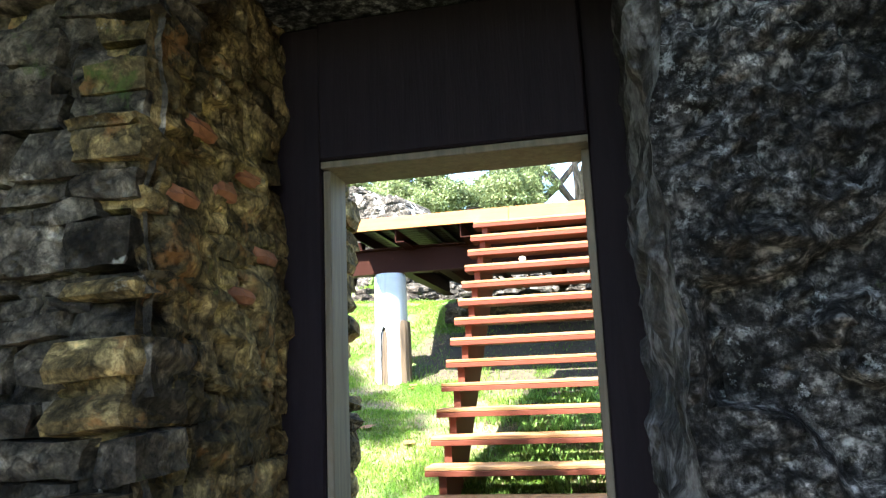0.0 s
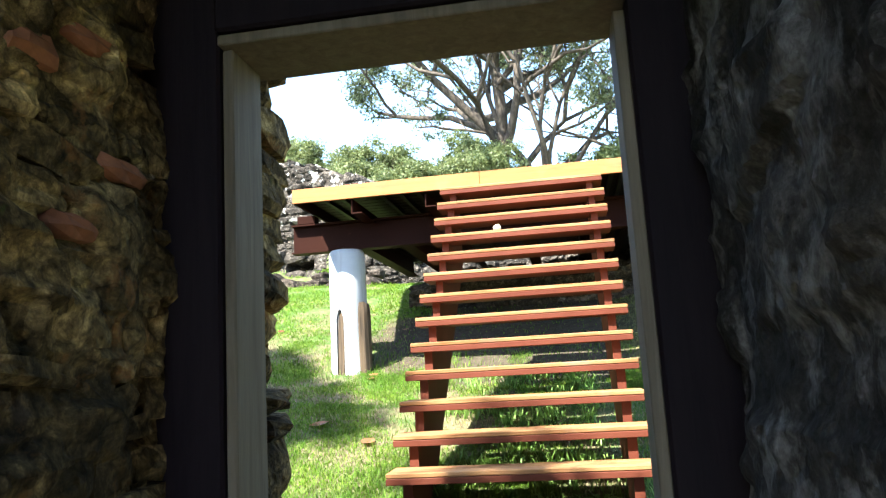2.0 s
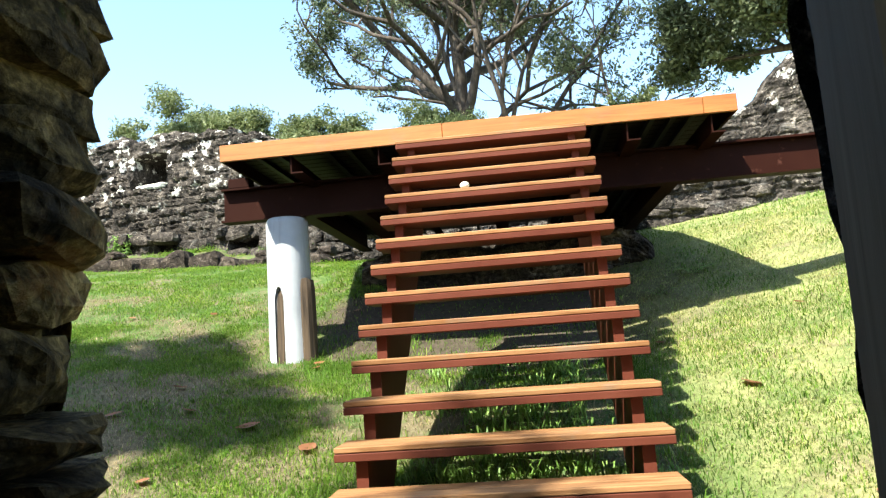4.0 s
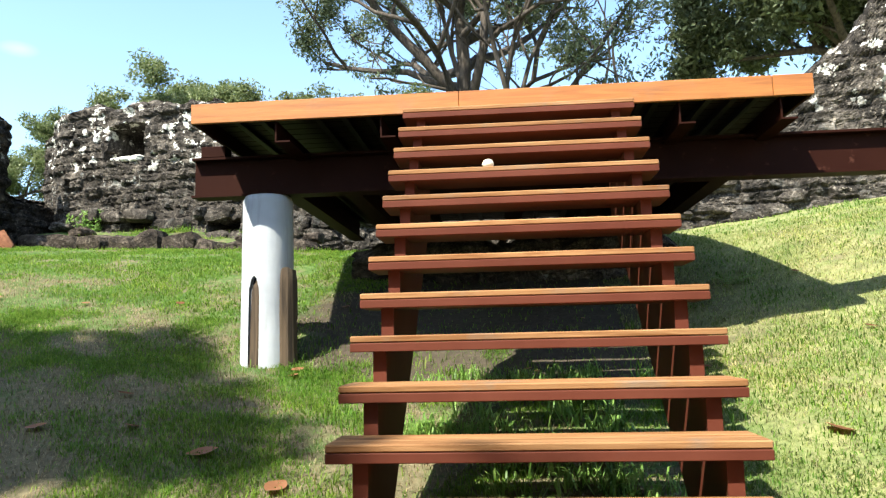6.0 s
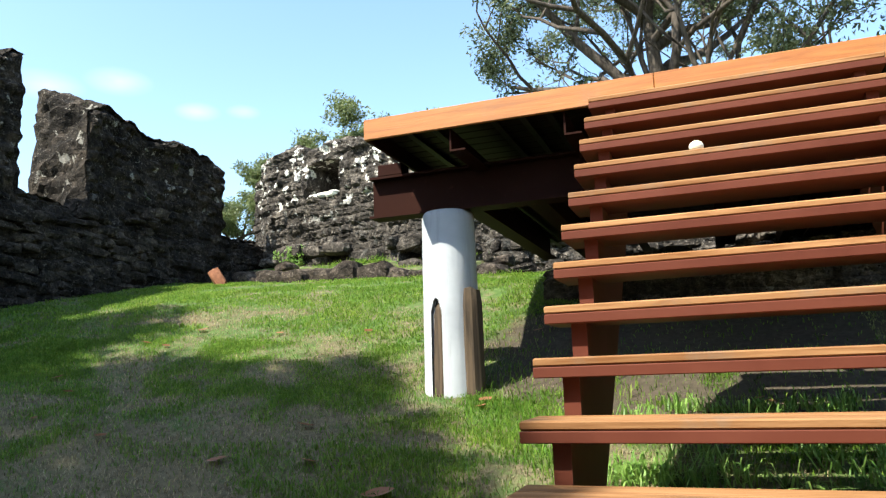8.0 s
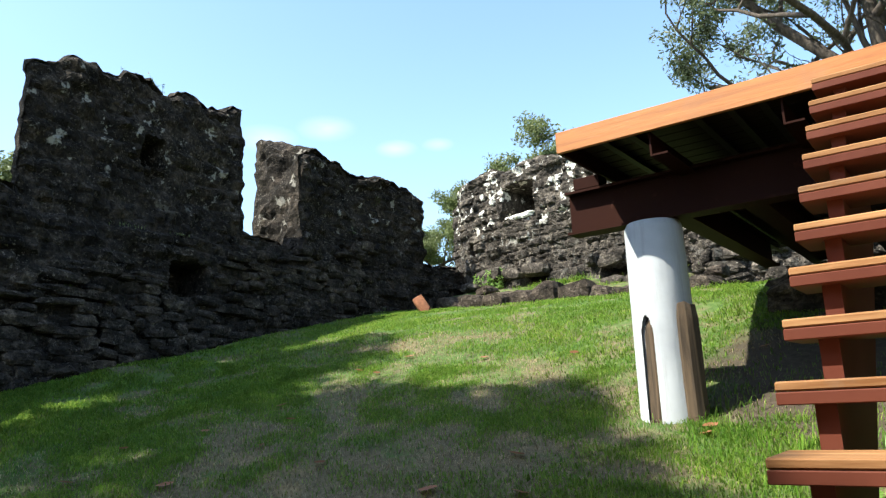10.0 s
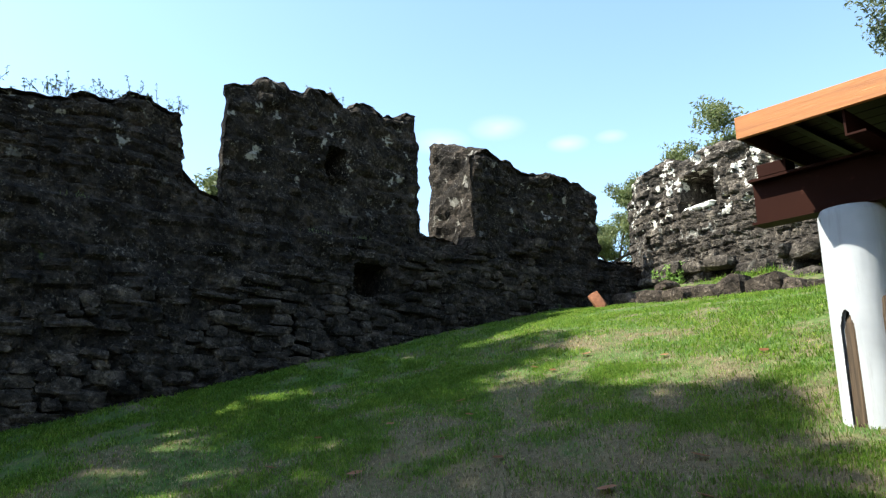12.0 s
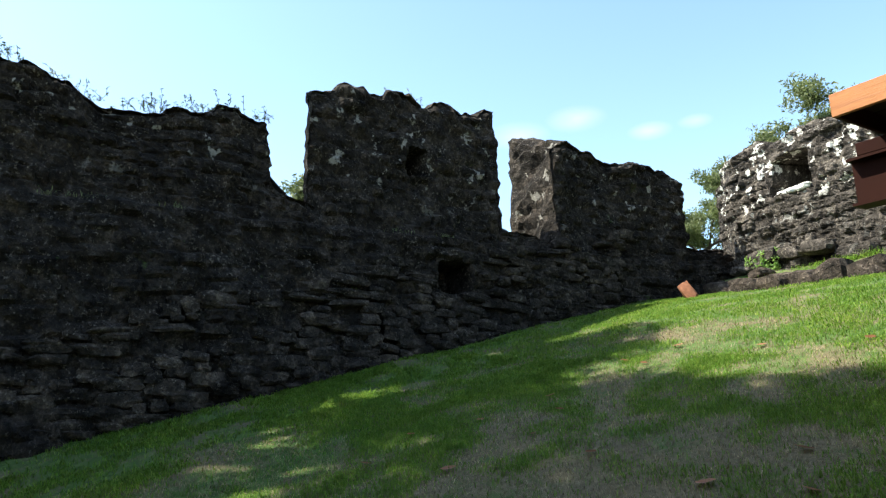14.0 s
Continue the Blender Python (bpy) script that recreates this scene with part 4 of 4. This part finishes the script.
# ---- ledge in front of the bastion ----
def ledge():
    root = thing("ledge", None, None, "low ledge of mossy stone blocks with grass on top", "ledge")
    root.location = (0, 0, 0)
    rng = random.Random(77)
    front = lambda x: Vector((x, 0, 0)) + Vector((0, NORTH_A.y + (NORTH_A.x - x) * (NORTH_B.y - NORTH_A.y) / (NORTH_A.x - NORTH_B.x) - 0.95, 0))
    x = -8.35
    while x < -3.2:
        w = rng.uniform(0.26, 0.66)
        p = front(x + w / 2)
        h = rng.uniform(0.30, 0.44) if x < -5.2 else rng.uniform(0.20, 0.27)
        z = ground_z(p.x, p.y)
        stone_at(rng.choice(FORT_STONES), root, p + Vector((0, 0, z + h / 2 - 0.04)), nface, (w, 0.45, h), (rng.uniform(-0.16, 0.12), rng.uniform(-0.10, 0.10), rng.uniform(-0.22, 0.22)), "block")
        if rng.random() < 0.5:
            stone_at(rng.choice(FORT_STONES), root, p + Vector((0.1, 0.22, z + h + 0.03)), nface, (w * 0.6, 0.3, 0.14), (0.05, 0.1, rng.uniform(-0.3, 0.3)), "block")
        x += w * 1.03
    # earth fill behind the blocks
    bm = bmesh.new()
    xs = np.linspace(-8.5, -3.2, 30)
    rows = []
    for k in range(5):
        row = []
        for xx in xs:
            p = front(xx) + Vector((0, 0.12 + 0.22 * k, 0))
            z = ground_z(p.x, p.y - 0.3) + (0.30 if xx < -5.2 else 0.2) * (1 if xx < -3.4 else 0.0) + 0.05 * k + 0.05 * noise.noise(Vector((p.x * 3, p.y * 3, 1)))
            row.append(bm.verts.new((p.x, p.y, z)))
        rows.append(row)
    low = [bm.verts.new((v.co.x, v.co.y, v.co.z - 0.6)) for v in rows[0]]
    rows.insert(0, low)
    for a, b in zip(rows, rows[1:]):
        for i in range(len(xs) - 1):
            bm.faces.new((a[i], a[i + 1], b[i + 1], b[i]))
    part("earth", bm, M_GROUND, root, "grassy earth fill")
    return root


ledge()


# ---- grass, plants and litter ----
def blades_mesh(name, roots, rng, height, width, lean=0.5):
    """One bent blade for each root: a strap and its pointed tip."""
    n = len(roots)
    p = np.array(roots)
    a = rng.random(n) * 2 * np.pi
    h = height * (0.5 + rng.random(n))
    w = width * (0.6 + 0.8 * rng.random(n))
    side = np.stack([np.cos(a), np.sin(a), np.zeros(n)], 1)
    fwd = np.stack([-np.sin(a), np.cos(a), np.zeros(n)], 1)
    ln = (lean * h * (0.3 + rng.random(n)))[:, None]
    up = np.zeros((n, 3))
    up[:, 2] = h
    mid = p + up * 0.6 + fwd * ln * 0.35
    tip = p + up * (1.0 - 0.35 * lean) + fwd * ln
    v = np.stack([p - side * w[:, None] * 0.5, p + side * w[:, None] * 0.5, mid + side * w[:, None] * 0.42, tip, mid - side * w[:, None] * 0.42], 1).reshape(-1, 3)
    me = bpy.data.meshes.new(name)
    me.vertices.add(5 * n)
    me.vertices.foreach_set("co", v.ravel())
    me.loops.add(7 * n)
    me.loops.foreach_set("vertex_index", (np.arange(n)[:, None] * 5 + np.array([0, 1, 2, 4, 4, 2, 3])).ravel())
    me.polygons.add(2 * n)
    me.polygons.foreach_set("loop_start", (np.arange(n)[:, None] * 7 + np.array([0, 4])).ravel())
    me.update()
    me.validate()
    return me


grng = np.random.default_rng(4)


def lawn_roots(n, x0, x1, y0, y1, want):
    """Places on the lawn where want(x, y) is likely."""
    out = []
    while len(out) < n:
        x, y = x0 + (x1 - x0) * grng.random(), y0 + (y1 - y0) * grng.random()
        if grng.random() < want(x, y):
            out.append((x, y, ground_z(x, y) - 0.008))
    return out


def lush(x, y):
    return (0.25 if x > 1.0 else 1.0) * min(1.0, max(0.05, 0.60 - 0.62 * math.exp(-((x + 2.9) ** 2 + (y - 1.7) ** 2) / 3.6) - 1.2 * smooth01(2.2, 1.3, math.hypot(x - 0.1, y - 4.4)) - 0.6 * math.exp(-((x + 6.0) ** 2 + (y + 0.5) ** 2) / 1.6) + 1.3 * noise.noise(Vector((x * 0.9, y * 0.9, 7.0))) + 1.1 * noise.noise(Vector((x * 2.6, y * 2.6, 2.0)))))


near_grass = thing("grass", blades_mesh("grass", lawn_roots(180000, -6.0, 4.0, -1.4, 4.2, lush), grng, 0.045, 0.0050, 0.8), M_GRASS, "short green lawn grass", "grass", kind="stuff")
far_grass = thing("grass", blades_mesh("grass", lawn_roots(110000, -8.6, 4.5, 3.6, 9.6, lush), grng, 0.045, 0.0075, 0.8), M_GRASS, "short green lawn grass", "grass", kind="stuff")
dry_grass = thing("dry_grass", blades_mesh("dry_grass", lawn_roots(70000, -7.0, 4.0, -1.4, 5.5, lambda x, y: 0.2 if x > 1.1 else min(1.0, max(0.0, 0.85 - lush(x, y))) * smooth01(1.5, 2.3, math.hypot(x - 0.1, y - 4.4))), grng, 0.036, 0.0042, 1.0), M_DRY, "dry straw-coloured grass in worn patches", "grass", kind="stuff")
thing("grass", blades_mesh("grass", lawn_roots(60000, -8.7, -5.8, -1.6, 3.9, lush), grng, 0.045, 0.0075, 0.8), M_GRASS, "short green lawn grass", "grass", kind="stuff")
thing("grass", blades_mesh("grass", lawn_roots(90000, 0.9, 4.6, -1.2, 6.6, lambda x, y: 0.35 + 0.65 * smooth01(-0.3, 0.3, noise.noise(Vector((x * 2.1, y * 2.1, 4.0))))), grng, 0.034, 0.0050, 0.9), M_BANK, "pale dry grass on the steep bank", "grass", kind="stuff")
# longer tufts round the post, along the stair and the hillside
tufts = [(x + grng.normal() * 0.09, y + grng.normal() * 0.09) for x, y, _ in lawn_roots(110, -2.6, 3.2, 0.2, 4.2, lambda x, y: 0.9 if (abs(x + 1.98) < 0.5 and abs(y - 3.2) < 0.5) or 0.8 < x < 1.1 or -1.1 < x < -0.75 else 0.06) for _ in range(16)]
thing("grass_tuft", blades_mesh("grass_tuft", [(x, y, ground_z(x, y)) for x, y in tufts], grng, 0.095, 0.0060, 0.8), M_GRASS, "longer grass tufts beside the stair and post", "grass", kind="stuff")


def strap_plants():
    """A bed of low plants with narrow arching leaves under the stair."""
    roots = []
    for k in range(380):
        x, y = -0.75 + 1.6 * grng.random(), -0.9 + 3.9 * grng.random()
        if noise.noise(Vector((x * 2, y * 2, 5))) < -0.15:
            continue
        for _ in range(16):
            roots.append((x + grng.normal() * 0.04, y + grng.normal() * 0.05, ground_z(x, y)))
    return thing("groundcover", blades_mesh("groundcover", roots, grng, 0.12, 0.010, 1.1), M_STRAP, "strap-leaved green plants under the stair", "plants", kind="stuff")


strap_plants()


def broad_leaf(x, y, size, turn):
    """A small plant with a few broad leaves."""
    root = thing("plant", None, None, "low plant with broad glossy green leaves", "plant", "broad-leaved plants")
    root.location = (x, y, ground_z(x, y))
    for k in range(5):
        a = turn + k * 1.3
        bm = bmesh.new()
        prev = None
        for i in range(7):
            u = i / 6
            w = size * 0.2 * math.sin(math.pi * min(1, u * 0.97 + 0.03)) ** 0.8
            c = Vector((math.cos(a), math.sin(a), 0)) * (0.03 + size * u) + Vector((0, 0, size * (0.55 * u + 0.25 - 0.55 * u * u)))
            sd = Vector((-math.sin(a), math.cos(a), 0))
            row = [bm.verts.new(c - sd * w + Vector((0, 0, 0.15 * w))), bm.verts.new(c), bm.verts.new(c + sd * w + Vector((0, 0, 0.15 * w)))]
            if prev:
                bm.faces.new((prev[0], prev[1], row[1], row[0]))
                bm.faces.new((prev[1], prev[2], row[2], row[1]))
            prev = row
        part("leaf", bm, M_STRAP, root)
    return root


for px, py, ps, pt in ((0.12, 0.62, 0.13, 0.3), (0.30, -0.05, 0.11, 1.1), (0.45, 0.3, 0.10, 2.0)):
    broad_leaf(px, py, ps, pt)


def weeds(name, places, label, material, count=26, tall=0.13, wide=0.008, scatter=0.10):
    roots = []
    for x, y, z in places:
        for _ in range(count):
            roots.append((x + grng.normal() * scatter, y + grng.normal() * scatter, z))
    return thing(name, blades_mesh(name, roots, grng, tall, wide, 0.9), material, label, "weeds", kind="stuff")


def north_y(x):
    return NORTH_A.y + (NORTH_A.x - x) * (NORTH_B.y - NORTH_A.y) / (NORTH_A.x - NORTH_B.x)


def sprigs(places, seed):
    """Wiry weeds: thin bent stems with tiny leaves."""
    rng = np.random.default_rng(seed)
    verts, faces, clumps = [], [], []
    for x, y, z in places:
        for _ in range(5):
            p = Vector((x + rng.normal() * 0.08, y + rng.normal() * 0.08, z))
            d = Vector((rng.normal() * 0.5, rng.normal() * 0.5, 1)).normalized()
            pts = [p]
            for _ in range(3):
                d = (d + Vector(rng.normal(size=3)) * 0.25).normalized()
                p = p + d * (0.03 + 0.06 * rng.random())
                pts.append(p)
                clumps.append((p, 0.03))
            tube(verts, faces, pts, [0.004, 0.003, 0.003, 0.002], 3)
    for ob_name, mesh, material in (("weed_stems", mesh_of("weed_stems", verts, faces), M_BARK), ("weeds", leaves_mesh("weeds", clumps, 4, 0.018, rng), M_BUSH)):
        thing(ob_name, mesh, material, "wiry weeds along the top of the fort wall", "weeds", kind="stuff")


sprigs([(WEST_X - 0.02 - 0.4 * grng.random(), y, lerp_table(WEST_TOP, y) - 0.02) for y in (-1.5, -1.4, -1.3, -1.2, -1.1, -0.95, -0.85, -0.75, -0.6, -0.45, -0.1, 0.0, 0.1, 0.2, 0.3, 0.4, 0.5, 0.6, 0.7, 0.85, 1.0, 1.4, 1.48, 3.6, 3.9)], 61)
weeds("weeds", [(WEST_X + 0.12, y, 4.06) for y in (-0.9, -0.7, -0.5, 0.4, 3.3, 3.5, 4.1, 4.2)], "green weeds rooted in the wall's offset", M_BUSH, 22, 0.05, 0.006, 0.07)
weeds("weeds", [(x, north_y(x) - 0.55 + 0.18 * grng.normal(), (3.56 if x < -5.2 else 3.40)) for x in np.arange(-8.3, -3.6, 0.07) if noise.noise(Vector((x * 1.7, 3.0, 0))) > -0.2], "sunlit grass on the stone ledge", M_GRASS, 60, 0.06, 0.005, 0.12)
weeds("weeds", [(x, north_y(x) - 1.22, ground_z(x, north_y(x) - 1.22)) for x in np.arange(-8.2, -2.6, 0.12) if noise.noise(Vector((x * 2.3, 8.0, 0))) > -0.1], "grass tufts along the foot of the ledge", M_GRASS, 26, 0.08, 0.005, 0.08)


def vine(x, z, seed, spread, count):
    """A small climber that hangs on the face of the bastion."""
    rng = np.random.default_rng(seed)
    root = thing("vine", None, None, "small leafy climber on the bastion's broken foot", "plant", "wall plants")
    root.location = (x, north_y(x) - 0.12, z)
    verts, faces, clumps = [], [], []
    for _ in range(5):
        p = Vector((0, 0, -0.25))
        pts = [p]
        for _ in range(5):
            p = p + Vector((rng.normal() * 0.09 * spread, -0.02 * rng.random(), 0.16 * spread * rng.random()))
            pts.append(p)
            clumps.append((p, 0.10 * spread))
        tube(verts, faces, pts, [0.008, 0.007, 0.006, 0.005, 0.004, 0.003], 4)
    part("stem", mesh_of("stem", verts, faces), M_BARK, root)
    part("foliage", leaves_mesh("foliage", clumps, count, 0.035, rng), M_STRAP, root)
    return root


vine(-7.55, 3.95, 3, 0.8, 14)
vine(-4.1, 3.6, 4, 0.7, 9)
vine(-5.6, 3.65, 5, 0.6, 9)


def fallen_leaf(x, y, size, turn):
    bm = bmesh.new()
    prev = None
    for i in range(6):
        u = i / 5
        w = size * 0.36 * math.sin(math.pi * (0.04 + 0.92 * u))
        row = [bm.verts.new((size * (u - 0.5), sgn * w, 0.012 + 0.25 * size * (u - 0.5) ** 2 + (0.18 * w if sgn else 0))) for sgn in (-1, 0, 1)]
        if prev:
            bm.faces.new((prev[0], prev[1], row[1], row[0]))
            bm.faces.new((prev[1], prev[2], row[2], row[1]))
        prev = row
    me = bpy.data.meshes.new("fallen_leaf")
    bm.to_mesh(me)
    bm.free()
    ob = thing("fallen_leaf", me, M_BROWNLEAF, "dry brown fallen leaf on the grass", "leaf", "fallen leaves")
    ob.matrix_basis = pose(x, y, ground_z(x, y) + 0.012, 12, -8, turn)
    return ob


lrng = random.Random(12)
for k in range(34):
    fallen_leaf(lrng.uniform(-5.5, 2.6), lrng.uniform(-0.5, 4.8), lrng.uniform(0.07, 0.13), lrng.uniform(0, 360))
fallen_leaf(-1.72, 1.45, 0.16, 20)
fallen_leaf(-1.25, 1.2, 0.15, 70)
fallen_leaf(1.55, 1.6, 0.17, 120)

def fern(x, y, size):
    root = thing("fern", None, None, "small dark fern at the edge of the deck's shade", "plant")
    root.location = (x, y, ground_z(x, y))
    for k in range(7):
        a = k * 0.9 + 0.3
        bm = bmesh.new()
        d, sd = Vector((math.cos(a), math.sin(a), 0)), Vector((-math.sin(a), math.cos(a), 0))
        for i in range(12):
            u = (i + 1) / 12
            c0 = d * size * u + Vector((0, 0, size * (0.9 * u - 0.7 * u * u)))
            ln = size * 0.32 * (1 - u) ** 0.6
            for sg in (-1, 1):
                tip = c0 + sd * sg * ln + d * ln * 0.35
                bm.faces.new([bm.verts.new(q) for q in (c0 - d * size * 0.03, c0 + d * size * 0.03, tip)])
        part("frond", bm, M_STRAP, root)
    return root


fern(1.95, 4.55, 0.3)
fern(1.5, 4.2, 0.24)


LIME_STONES = stone_meshes(3, 15, M_LIME)
for k, sx in enumerate((-7.10, -6.86, -6.64)):
    sp = nstart + nway * north_s(sx)
    stone_at(LIME_STONES[k], north_wall, Vector((sp.x, sp.y, 5.05 - 0.006 * k)) - nface * 0.10, nface, (0.30, 0.42, 0.11), (0.05, 0.03 * k, 0.06), "sill_stone")

brick = stone_at(stone_meshes(1, 31, M_BRICK)[0], None, Vector((-7.42, 7.75, ground_z(-7.42, 7.75) + 0.10)), Vector((0.5, -0.86, 0)), (0.22, 0.15, 0.34), (0.3, 0.5, 0.2), "brick_fragment")
tagged(brick, "broken red brick lump lying on the lawn", "brick")


def ball(x, y, z, r, label):
    bm = bmesh.new()
    bmesh.ops.create_icosphere(bm, subdivisions=3, radius=r)
    for v in bm.verts:
        v.co.z *= 0.86
    me = bpy.data.meshes.new("ball")
    bm.to_mesh(me)
    bm.free()
    me.polygons.foreach_set("use_smooth", [True] * len(me.polygons))
    ob = thing("ball", me, M_BALL, label, "ball")
    ob.location = (x, y, z + r * 0.86)
    return ob


ball(-0.19, 8 * GOING + 0.07, Z0 + 8 * RISE, 0.034, "small cream ball resting on a stair tread")
